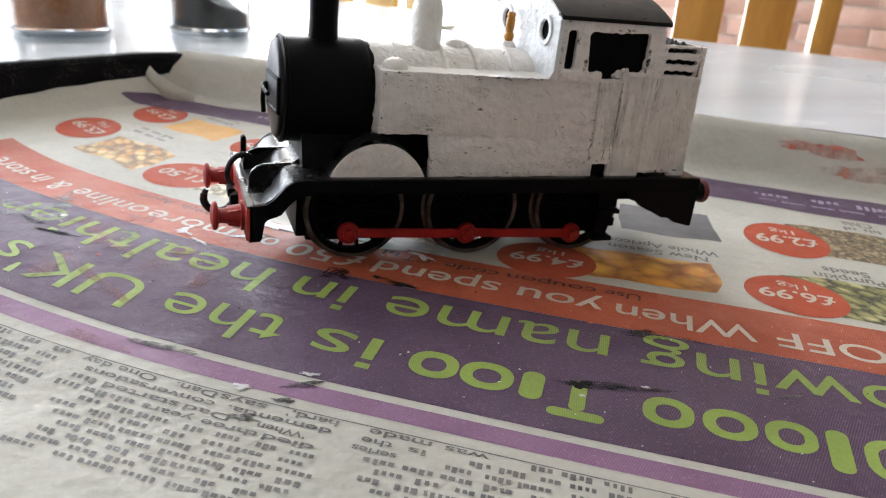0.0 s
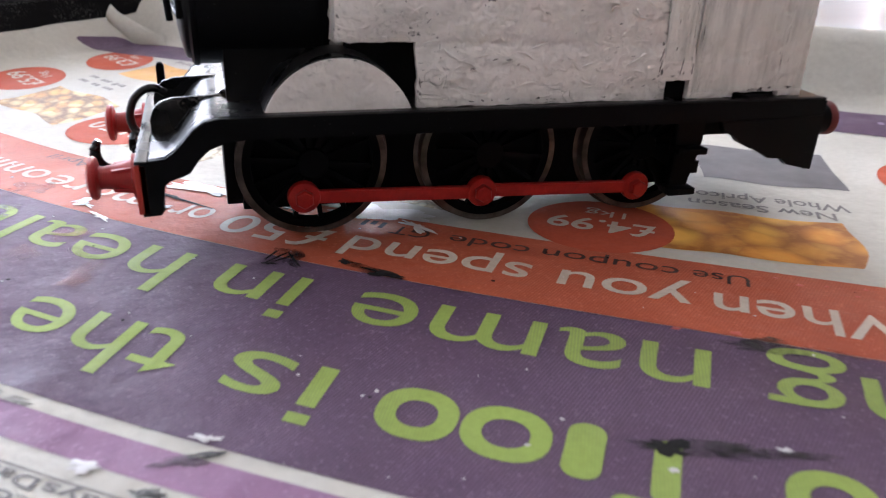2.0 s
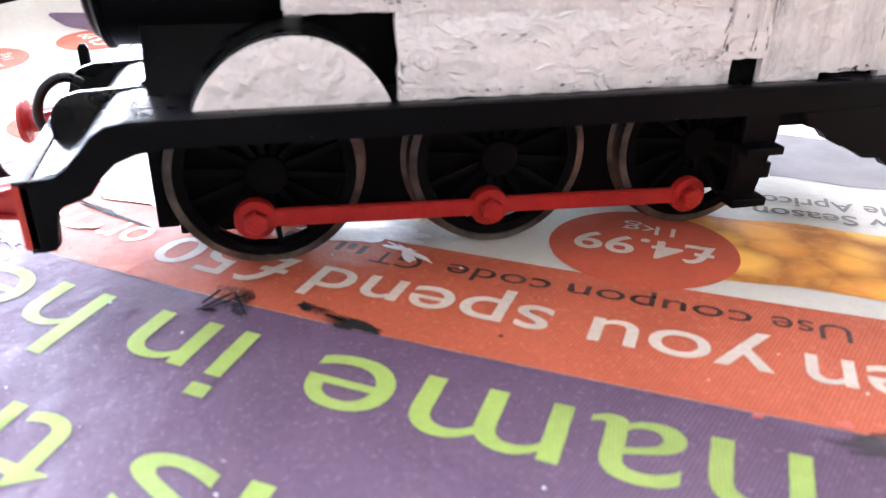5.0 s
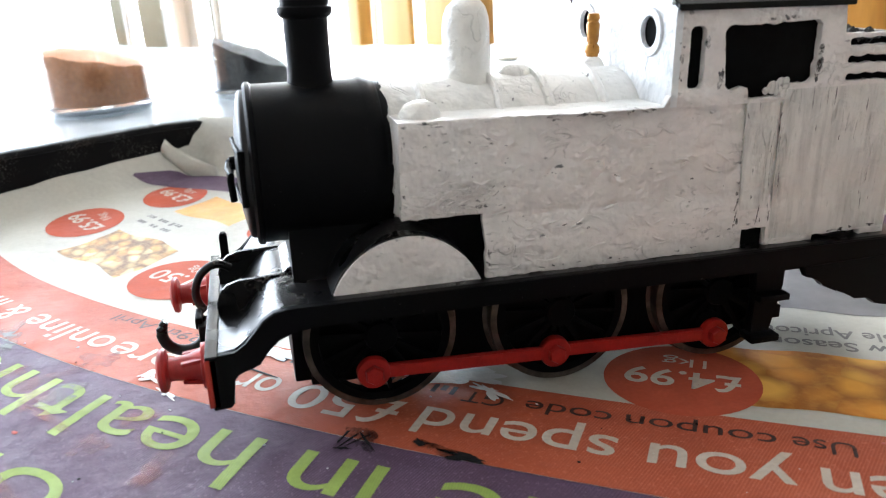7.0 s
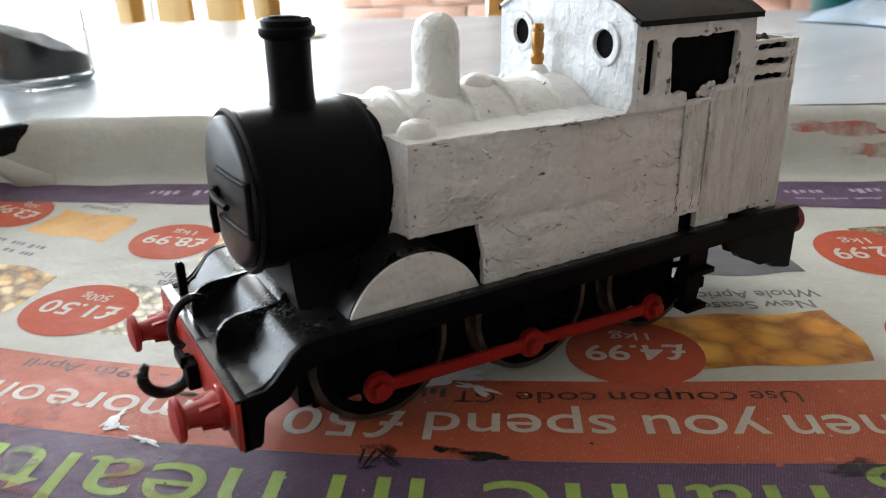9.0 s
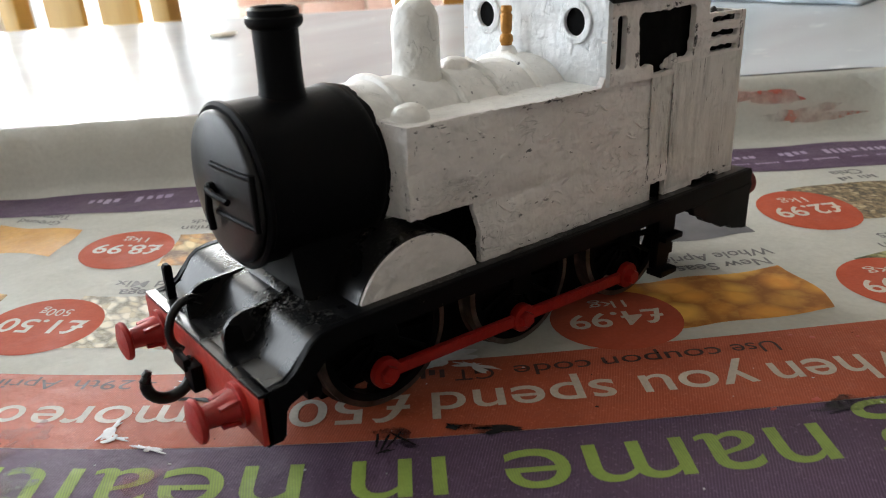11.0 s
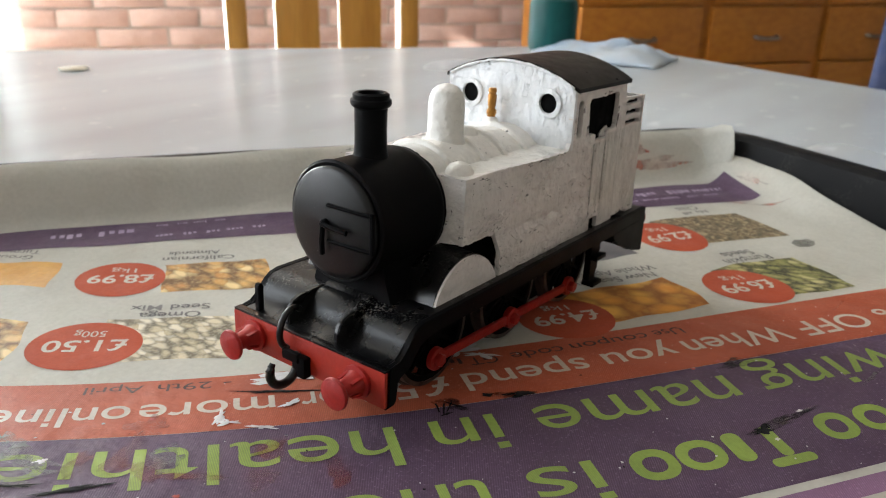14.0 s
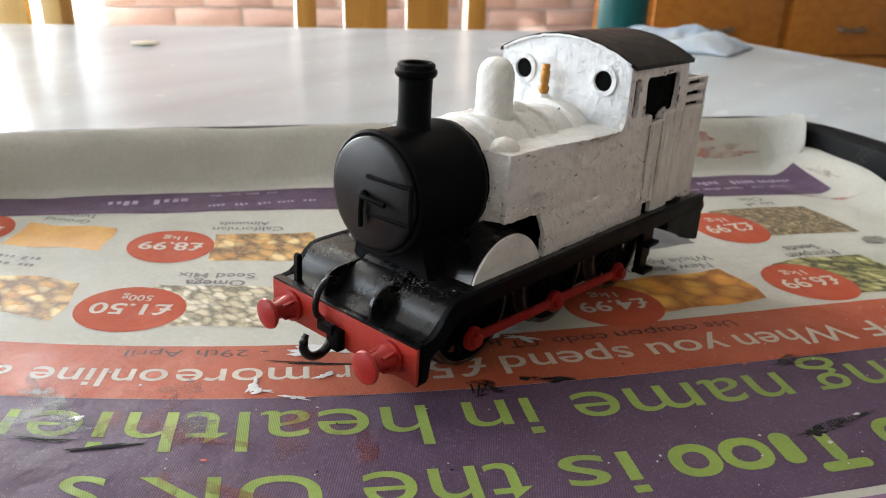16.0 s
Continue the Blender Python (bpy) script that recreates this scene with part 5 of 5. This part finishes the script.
    lip = [(13.75 + 0.12 * noise.noise(Vector((y, 0, 3))), y, z - 0.55 + 0.2 * noise.noise(Vector((y * 0.8, 5, 1)))) for y, z in top[1:-1]]
    part("paint_lip", tube(bmesh.new(), lip, [0.3 + 0.14 * noise.noise(Vector((k * 0.7, 1, 2))) for k in range(len(lip))], 8), WHITE_CAB, roof, "white paint along the roof edge", smooth=80)
    # bunker and its coal
    part("bunker_back", prism(bmesh.new(), [(49.2, FLOOR), (50.5, FLOOR), (49.6, 47.8), (48.6, 47.8)], "y", -SIDE + 0.2, SIDE - 0.2), WHITE_DOOR, loco)
    bm = bmesh.new()
    bmesh.ops.create_grid(bm, x_segments=18, y_segments=40, size=1)
    for v in bm.verts:
        x, y = 43.8 + v.co.x * 4.9, v.co.y * 14.6
        v.co = (x, y, 47.0 + 3.4 * (1 - abs(v.co.y) ** 3) * (0.52 - 0.48 * v.co.x) + 1.5 * noise.noise(Vector((x, y, 0)) * 0.9))
    part("coal_load", bm, COAL, loco, "rough black moulded coal", smooth=0)


def wheel_mesh():
    bm = lathe(bmesh.new(), [(7.9, 0.0), (8.9, 0.0), (9.0, 0.2), (9.0, 0.6)], "y", (0, 0, 0), 48, closed=False)
    lathe(bm, [(7.9, 0.0), (7.8, 1.6), (9.0, 1.6)], "y", (0, 0, 0), 48, closed=False)
    lathe(bm, [(0.01, -0.3), (1.9, -0.3), (2.1, 0.0), (2.1, 1.6)], "y", (0, 0, 0), 24, closed=False)
    # crank boss towards the pin
    lathe(bm, [(1.9, -0.2), (1.9, 1.4)], "y", (-1.5, 0, -4.6), 20)
    return bm


def spoke_mesh():
    bm = bmesh.new()
    bmesh.ops.create_cube(bm, size=1)
    for v in bm.verts:
        t = v.co.x + 0.5
        v.co = Vector((1.8 + 6.3 * t, 0.75 + v.co.z, v.co.y * (0.75 - 0.2 * t)))
    return bm


def wheels_and_rods():
    first_spoke = None
    for s in (-1, 1):
        for n, x in enumerate(AXLES):
            m = pose(x * MM, s * 10.6 * MM, (AXLE_Z + 0.45) * MM, 0, 0, 0 if s < 0 else 180)
            if s > 0:
                m = m @ pose(0, 0, 0, 0, 70, 0)
            hub = part("wheel", wheel_mesh(), BLACK_DULL, loco, "black spoked wheel")
            hub.matrix_basis = m @ Matrix.Diagonal((1.07, 1.0, 1.07, 1.0))
            for k in range(14):
                turn_k = pose(0, 0, 0, 0, 360 * k / 14 + 6, 0)
                if first_spoke is None:
                    first_spoke = part("spoke", spoke_mesh(), BLACK_DULL, hub)
                    first_spoke.matrix_basis = turn_k
                else:
                    again(first_spoke, turn_k, hub)
            tyre = lathe(bmesh.new(), [(8.95, -0.05), (9.75, 0.05), (9.8, 0.3), (9.75, 2.0), (10.28, 2.2), (10.28, 2.7), (9.6, 2.9), (8.9, 2.9)], "y", (0, 0, 0), 64, closed=False)
            part("tyre", tyre, TYRE, hub, "worn metal tyre")
        pins = [(x - 1.6, 5.9 - 0.033 * x) for x in AXLES]
        y = s * 12.6
        for a, b in ((0, 1), (1, 2)):
            (x0, z0), (x1, z1) = pins[a], pins[b]
            lo, hi = sorted((y - 0.45 + (0.25 if a else 0), y + 0.45 + (0.25 if a else 0)))
            bm = prism(bmesh.new(), [(x0 + 1.4, z0 - 0.95), (x1 - 1.4, z1 - 0.95), (x1 - 1.4, z1 + 0.95), (x0 + 1.4, z0 + 0.95)], "y", lo, hi, 0.15)
            for cx, cz in (pins[a], pins[b]):
                lathe(bm, [(1.2, lo - 0.1), (2.15, lo - 0.1), (2.25, lo + 0.1), (2.25, hi)], "y", (cx, 0, cz), 28)
            rod = part("coupling_rod", bm, RED_PAINT, loco, "red painted coupling rod")
        for x, z in pins:
            bm = lathe(bmesh.new(), [(1.15, y - s * -1.0), (1.35, y + s * 0.3), (1.35, y + s * 1.3), (1.15, y + s * 1.6), (0.01, y + s * 1.65)], "y", (x, 0, z), 6)
            part("crank_pin", bm, RED_PAINT, loco, "red hexagonal crank pin", smooth=0)


def underframe():
    bm = box(bmesh.new(), -35.0, 35.0, -8.4, 8.4, 3.6, 18.5, 0.3)
    part("chassis_block", bm, BLACK_DULL, loco)
    bm = box(bmesh.new(), -37.2, -34.9, -9.0, 9.0, 4.8, 18.4, 0.3)
    part("guard_plate", bm, BLACK_SATIN, loco)
    for s in (-1, 1):
        a, b = sorted((s * 15.6, s * 14.0))
        bm = prism(bmesh.new(), [(29.8, 16.8), (34.9, 16.8), (34.7, 13.0), (34.2, 10.4), (33.2, 5.0), (30.0, 5.0), (30.4, 10.0)], "y", a, b, 0.2)
        c, d = sorted((s * 14.2, s * 17.3))
        box(bm, 29.9, 34.8, c, d, 11.2, 12.2, 0.2)
        box(bm, 29.3, 33.9, c, d, 4.8, 5.9, 0.25)
        box(bm, 33.9, 35.2, *sorted((s * 13.0, s * 15.2)), 7.5, 9.5, 0.2)
        part("cab_step", bm, BLACK_SATIN, loco)
        bm = prism(bmesh.new(), [(35.5, 16.6), (36.4, 14.8), (38.2, 14.4), (39.2, 13.2), (41.8, 12.0), (43.4, 11.6), (45.4, 10.3), (47.6, 10.4), (48.8, 9.2), (52.4, 8.4), (53.8, 8.1), (53.8, 17.0)], "y", *sorted((s * 16.9, s * EDGE)), 0.15)
        part("rear_bracket", bm, BLACK_SATIN, loco)
        bm = lathe(bmesh.new(), [(2.4, 53.6), (2.4, 57.4)], "x", (0, s * 14.0, 15.2), 24)
        stock = part("rear_buffer", bm, BLACK_SATIN, loco)
        part("buffer_head", lathe(bmesh.new(), [(2.4, 57.3), (2.7, 57.7), (2.7, 58.4), (2.1, 58.8), (0.01, 59.0)], "x", (0, s * 14.0, 15.2), 24), DARK_RED, stock, "dark red buffer head")
    part("rear_beam", box(bmesh.new(), 52.5, 53.9, -EDGE + 0.1, EDGE - 0.1, 8.2, 19.2, 0.15), BLACK_SATIN, loco)
    part("rear_frame", box(bmesh.new(), 35.0, 52.6, -6.0, 6.0, 10.5, 18.6, 0.3), BLACK_DULL, loco)


running_plate()
front_beam()
front_frames()
smokebox()
boiler()
tanks_and_cab()
wheels_and_rods()
underframe()
# the body's front end stands a little back on the wheels, and the tanks draw in towards it
TAPERED = ("body_side", "tank_top", "tank_front", "filler", "paint_chip", "paint_edge")
for ob in loco.children_recursive:
    if ob.type == "MESH" and ob.name.split(".")[0] not in ("wheel", "spoke", "tyre", "coupling_rod", "crank_pin"):
        for v in ob.data.vertices:
            x, z = v.co.x / MM, v.co.z / MM
            v.co.x += MM * (1.2 * ease((-x - 4) / 7) + 0.5 * ease((-x - 15) / 6) + 0.8 * ease((-x - 36) / 8))
            if ob.name.split(".")[0] in TAPERED:
                v.co.y *= 1 - 0.09 * ease((4 - x) / 16) * ease((z - 24) / 4)

# ---- tray, table and room ----
def tray():
    ob = thing("tray", "shallow black enamel tray holding the newspaper", "tray")

    def ring_shell(name, steps, closed, label):
        bm = bmesh.new()
        rings = []
        for inset, z in steps:
            corners = rounded(LEFT + inset, RIGHT - inset, FRONT + inset, BACK - inset, max(4, 12 - inset), 8)
            pts = []
            for a, b in zip(corners, corners[1:] + corners[:1]):
                n = 10 if abs(a[0] - b[0]) + abs(a[1] - b[1]) > 60 else 1
                pts += [(a[0] + (b[0] - a[0]) * k / n, a[1] + (b[1] - a[1]) * k / n) for k in range(n)]
            rings.append([bm.verts.new(turned(p + SPLAY * (60 - q) * ease(p / 100) - SPREAD * (BACK - max(q, 30.0)) * ease(-p / 100), q + SKEW * p * ease((q + 60) / 120), z) / MM) for p, q in pts])
        pairs = list(zip(rings, rings[1:])) + ([(rings[-1], rings[0])] if not closed else [])
        for a, b in pairs:
            for k in range(len(a)):
                bm.faces.new((a[k], a[(k + 1) % len(a)], b[(k + 1) % len(a)], b[k]))
        if closed:
            bm.faces.new(rings[0])
            bm.faces.new(rings[-1])
        part(name, bm, TRAY_BLACK, ob, label)

    ring_shell("tray_floor", ((14, -0.9), (6, -0.9), (0.6, -0.6), (0.6, -5.9), (12.5, -5.9)), True, "flat black tray bottom")
    ring_shell("tray_wall", ((0.5, -0.7), (0.4, 1.0), (-3.0, RIM - 1.6), (-4.6, RIM - 1.6), (-3.4, -1.5), (-1.5, -5.5), (0.5, -5.9)), False, "sloping black tray wall")
    ring_shell("tray_rim", ((-3.0, RIM - 1.55), (-4.0, RIM - 0.2), (-5.0, RIM + 0.2), (-9.0, RIM + 0.2), (-10.5, RIM - 0.6), (-10.5, RIM - 2.2), (-9.6, RIM - 2.2), (-8.8, RIM - 1.0), (-4.6, RIM - 1.55)), False, "rolled black tray rim")


tray()
TABLE_Z = -6.0
# the top's corners: far left, far right, near right, near left
TABLE_TOP = ((-1050.0, 642.0), (340.0, 503.0), (457.0, 0.0), (555.0, -420.0), (-1050.0, -420.0))


def table():
    ob = thing("table", "pale grey table with a smooth worn top", "table")
    corners = [Vector(c) for c in TABLE_TOP]
    outline = []
    for k, c in enumerate(corners):
        a, b = (corners[k - 1] - c).normalized() * 14, (corners[(k + 1) % len(corners)] - c).normalized() * 14
        for j in range(7):
            w = j / 6
            e = c + a * (1 - w) ** 2 + b * w ** 2
            at = turned(e.x, e.y) / MM
            outline.append((at.x, at.y))
    part("tabletop", prism(bmesh.new(), outline, "z", TABLE_Z - 28, TABLE_Z, 3.0), TABLE_MAT, ob, "grey streaked tabletop", smooth=50)
    for p, q in ((-960, 540), (250, 425), (470, -340), (-960, -340)):
        c = turned(p, q)
        bm = lathe(bmesh.new(), [(24, -760), (26, -700), (32, TABLE_Z - 120), (34, TABLE_Z - 28)], "z", (c.x / MM, c.y / MM, 0), 20)
        part("leg", bm, WOOD, ob)


table()
FLOOR_Z, CEIL_Z = -760.0, 1640.0
P0, P1, Q0, Q1 = -1550.0, 3320.0, -1700.0, 3250.0


def slab(name, p0, p1, q0, q1, z0, z1, material, label="", kind="structure", parent=None, bevel=0.0):
    bm = box(bmesh.new(), p0, p1, q0, q1, z0, z1, bevel)
    for v in bm.verts:
        v.co = Vector((v.co.x * CT - v.co.y * ST, v.co.x * ST + v.co.y * CT, v.co.z))
    ob = part(name, bm, material, parent, label)
    if kind and parent is None:
        ob["kind"] = kind
    return ob


slab("floor", P0 - 120, P1 + 120, Q0 - 120, Q1 + 120, FLOOR_Z - 60, FLOOR_Z, FLOOR_MAT, "brown floor boards")
slab("ceiling", P0 - 120, P1 + 120, Q0 - 120, Q1 + 120, CEIL_Z, CEIL_Z + 60, PLASTER, "white plaster ceiling")
# right and front walls: made-up dark colour, holds down fill from the camera's side
slab("wall_right", P1, P1 + 120, Q0, Q1, FLOOR_Z, CEIL_Z, LOW_FILL_BUFF, "buff wall, darkened to cut fill light")
slab("wall_front", P0, P1, Q0 - 120, Q0, FLOOR_Z, CEIL_Z, LOW_FILL_BUFF, "buff wall, darkened to cut fill light")
# left wall with a wide window
WL = (-200.0, 2000.0, -300.0, 1200.0)
slab("wall_left", P0 - 120, P0, Q0, WL[0], FLOOR_Z, CEIL_Z, PLASTER, "white plaster wall")
slab("wall_left", P0 - 120, P0, WL[1], Q1, FLOOR_Z, CEIL_Z, PLASTER, "white plaster wall")
slab("wall_left", P0 - 120, P0, WL[0], WL[1], FLOOR_Z, WL[2], PLASTER, "white plaster wall below the window")
slab("wall_left", P0 - 120, P0, WL[0], WL[1], WL[3], CEIL_Z, PLASTER, "white plaster wall above the window")
# back wall: a glazed door beside exposed brick
BRICK_P = -600.0
slab("wall_back", P0, -1510.0, Q1, Q1 + 120, FLOOR_Z, CEIL_Z, PLASTER, "white plaster wall")
slab("wall_back", -1510.0, BRICK_P - 10, Q1, Q1 + 120, 1250, CEIL_Z, PLASTER, "white plaster wall above the door")
brick_wall = slab("wall_brick", BRICK_P, P1, Q1, Q1 + 120, FLOOR_Z, CEIL_Z, MORTAR, "pink brick wall with pale mortar joints")


def glazed(name, label, bars, glass):
    ob = thing(name, label, "window", kind="structure")
    for b in bars:
        slab("window_frame", *b, FRAME_WHITE, parent=ob, bevel=4)
    pane = slab("pane", *glass, GLASS, parent=ob)
    pane.visible_shadow = False


q0, q1, z0, z1 = WL
glazed("window_1", "wide white-framed window full of daylight",
       [(P0 - 80, P0 - 30, a, b, c, d) for a, b, c, d in ((q0, q0 + 60, z0, z1), (q1 - 60, q1, z0, z1), (q0 + 60, q1 - 60, z0, z0 + 60), (q0 + 60, q1 - 60, z1 - 60, z1), (870, 930, z0 + 60, z1 - 60))],
       (P0 - 58, P0 - 52, q0 + 60, q1 - 60, z0 + 60, z1 - 60))
glazed("window_2", "white-framed glazed door full of daylight",
       [(a, b, Q1 + 30, Q1 + 80, c, d) for a, b, c, d in ((-1510, -1440, FLOOR_Z, 1250), (BRICK_P - 80, BRICK_P - 10, FLOOR_Z, 1250), (-1440, BRICK_P - 80, FLOOR_Z, FLOOR_Z + 90), (-1440, BRICK_P - 80, 1180, 1250))],
       (-1440, BRICK_P - 80, Q1 + 52, Q1 + 58, FLOOR_Z + 90, 1180))
out = slab("backdrop", P0 - 2400, P0 - 2390, -2500, 4500, FLOOR_Z, 2600, OUTSIDE, "bright daylight outdoors")
out2 = slab("backdrop", -3500, 500, Q1 + 2400, Q1 + 2410, FLOOR_Z, 2600, OUTSIDE, "bright daylight outdoors")


def sideboard():
    ob = thing("sideboard", "orange pine sideboard with a row of drawers and metal handles", "sideboard")
    s0, s1, f, b = 1378.0, 3200.0, 2560.0, 3000.0
    slab("carcass", s0, s1, f + 20, b, FLOOR_Z, 101, WOOD_DRAWER, parent=ob, bevel=4)
    slab("worktop", s0 - 20, s1 + 15, f - 15, b, 101, 129, WOOD_DRAWER, parent=ob, bevel=6)
    n = 3
    w = (s1 - s0 - 40) / n
    for r, (za, zb) in enumerate(((-128, 91), (-362, -138), (-600, -372))):
        for k in range(n):
            a = s0 + 20 + w * k
            d = slab("drawer", a + 22, a + w - 22, f - 2, f + 24, za, zb, WOOD_DRAWER, parent=ob, bevel=6)
            mid = a + w / 2
            zc = (za + zb) / 2
            bm = tube(bmesh.new(), [(mid - 55, f - 4, zc - 8), (mid - 50, f - 26, zc - 12), (mid, f - 32, zc - 14), (mid + 50, f - 26, zc - 12), (mid + 55, f - 4, zc - 8)], 8, 10)
            for v in bm.verts:
                v.co = Vector((v.co.x * CT - v.co.y * ST, v.co.x * ST + v.co.y * CT, v.co.z))
            part("handle", bm, STEEL, d, "worn metal handle")


sideboard()


def chair(name_label, p, q, rz, wood):
    """A slatted dining chair; its back is the side seen over the table."""
    ob = thing("dining_chair", name_label, "chair", "chairs round the table", at=turned_pose(p, q, FLOOR_Z, rz))
    for x in (-102, 102):
        part("back_post", box(bmesh.new(), x - 12, x + 12, -13, 13, 0, 1000, 4), wood, ob)
        part("front_leg", box(bmesh.new(), x - 12, x + 12, 330, 356, 0, 440, 4), wood, ob)
    part("seat", box(bmesh.new(), -120, 120, -10, 365, 440, 464, 8), wood, ob)
    for z0, z1 in ((940, 1010), (500, 545)):
        part("rail", box(bmesh.new(), -90, 90, -9, 9, z0, z1, 4), wood, ob)
    for x in (-43, 32):
        part("slat", box(bmesh.new(), x - 26, x + 26, -5, 5, 546, 939, 3), wood, ob)
    part("stretcher", box(bmesh.new(), -90, 90, 335, 352, 180, 210, 3), wood, ob)
    return ob


chair("honey pine dining chair with two flat back slats", 118, 800, 180, WOOD)
chair("pale pine dining chair pushed to the far side of the table", -345, 835, 160, WOOD_PALE)


def blue_cloth():
    ob = thing("coat", "navy blue cloth hanging beside the table", "coat", at=turned_pose(694, 356, FLOOR_Z, -50))
    bm = bmesh.new()
    rows = []
    for j in range(17):
        z = 60 + 66 * j
        row = []
        for i in range(25):
            u = (i / 24 - 0.5) * (330 - 6 * j)
            row.append(bm.verts.new((u, 18 * math.sin(u * 0.05 + j * 0.2) + 10 * noise.noise(Vector((u * 0.01, j * 0.3, 2))), z)))
        rows.append(row)
    for a, b in zip(rows, rows[1:]):
        for i in range(24):
            bm.faces.new((a[i], a[i + 1], b[i + 1], b[i]))
    o = part("cloth", bm, NAVY, ob, smooth=80)
    s = o.modifiers.new("thickness", "SOLIDIFY")
    s.thickness = 0.006
    bm = tube(bmesh.new(), [(0, 30, 0), (0, 30, 1150)], 14, 12)
    tube(bm, [(-180, 30, 1130), (0, 30, 1150), (180, 30, 1130)], 10, 10)
    lathe(bm, [(120, 0), (115, 14), (20, 24), (14, 40)], "z", (0, 30, 0), 24)
    part("stand", bm, CAP_BLACK, ob)


blue_cloth()


def bottle():
    c = turned(263, 489)
    ob = thing("paint_bottle", "teal plastic bottle with a dark cap on the table", "bottle", at=Matrix.Translation((c.x, c.y, TABLE_Z * MM)))
    part("bottle_body", lathe(bmesh.new(), [(18.5, 0), (20.6, 1.6), (21, 6), (21, 38), (19.8, 42), (15, 45), (9.6, 46)], "z", (0, 0, 0), 40), TEAL, ob)
    part("cap", lathe(bmesh.new(), [(10.2, 45.5), (10.6, 47), (10.6, 71), (9.6, 73), (0.01, 73)], "z", (0, 0, 0), 32), CAP_BLACK, ob)


def packet():
    ob = thing("packet", "crumpled pale blue plastic packet lying on the table", "packet", at=turned_pose(279, 430, TABLE_Z, -49))
    bm = bmesh.new()
    bmesh.ops.create_grid(bm, x_segments=44, y_segments=32, size=1)
    for v in bm.verts:
        u, w = v.co.x, v.co.y
        edge = (1 - u ** 4) * (1 - w ** 4)
        h = 10.5 * edge * (0.95 + 0.7 * noise.noise(Vector((u * 2.2, w * 2.2, 4))) + 0.3 * abs(noise.noise(Vector((u * 5, w * 4, 9))))) + 1.2
        v.co = (u * 56 + 5 * noise.noise(Vector((w * 2, 1, u))), w * 35 + 5 * noise.noise(Vector((u * 2, 6, w))), max(0.6, h))
    o = part("packet_skin", bm, FOIL, ob, smooth=80)
    s = o.modifiers.new("thickness", "SOLIDIFY")
    s.thickness, s.offset = 0.0005, -1


def jar(p, q, r, level, slope, fill, label):
    c = turned(p, q)
    ob = thing("glass_jar", label, "jar", "jars on the table", at=Matrix.Translation((c.x, c.y, TABLE_Z * MM)))
    part("glass", lathe(bmesh.new(), [(r * 0.9, 0), (r, 2.5), (r, 90), (r * 0.85, 101), (r * 0.85, 112), (r * 0.8, 112), (r * 0.8, 101), (r - 1.6, 89), (r - 1.6, 5.5), (0.01, 5)], "z", (0, 0, 0), 40), GLASS, ob).visible_shadow = False
    bm = lathe(bmesh.new(), [(0.01, 5.6), (r - 2.1, 6), (r - 2.1, 11), (r - 2.1, level), (r * 0.6, level + 2), (r * 0.3, level + 3), (0.01, level + 3)], "z", (0, 0, 0), 40)
    for v in bm.verts:
        if v.co.z > level - 1:
            v.co.z -= slope * v.co.x - 2.0 * noise.noise(v.co * 0.15)
    part("contents", bm, fill, ob)


def crumb():
    ob = thing("paper_scrap", "small pale scrap lying on the table", "scrap", at=turned_pose(-120, 443, TABLE_Z))
    bm = bmesh.new()
    bmesh.ops.create_icosphere(bm, subdivisions=2, radius=1)
    for v in bm.verts:
        n_ = 1 + 0.5 * noise.noise(v.co * 2)
        v.co = Vector((v.co.x * 10 * n_, v.co.y * 7 * n_, max(0, 1.2 + v.co.z * 1.7 * n_)))
    part("scrap", bm, SCRAP, ob)


bottle()
packet()
jar(-299, 235, 28, 29.5, 0.2, BROWN_FILL, "glass jar with reddish brown granules")
jar(-236, 294, 25.8, 23, 0.45, DARK_FILL, "glass jar with dark granules")
crumb()

# bricks of the back wall, course by course; every second course begins with a half brick
whole = part("brick", box(bmesh.new(), -127, 127, -9, 6, -33, 33, 2.0), BRICK, brick_wall)
half = part("brick", box(bmesh.new(), -60, 60, -9, 6, -33, 33, 2.0), BRICK, brick_wall)
COURSE, LENGTH = 75.0, 264.5
whole.matrix_basis = turned_pose(BRICK_P + 132, Q1, -224 - COURSE)
half.matrix_basis = turned_pose(BRICK_P + 64, Q1, -224)
for r in range(-6, 22):
    z = -224 + COURSE * r
    if r != 0 and r % 2 == 0:
        again(half, turned_pose(BRICK_P + 64, Q1 - (r % 3), z), brick_wall)
    for k in range(11):
        p = BRICK_P + (132 if r % 2 else 257) + LENGTH * k
        if p < 2000 and not (r == -1 and k == 0):
            again(whole, turned_pose(p, Q1 - 1.0 * ((r * 7 + k * 3) % 4), z), brick_wall)
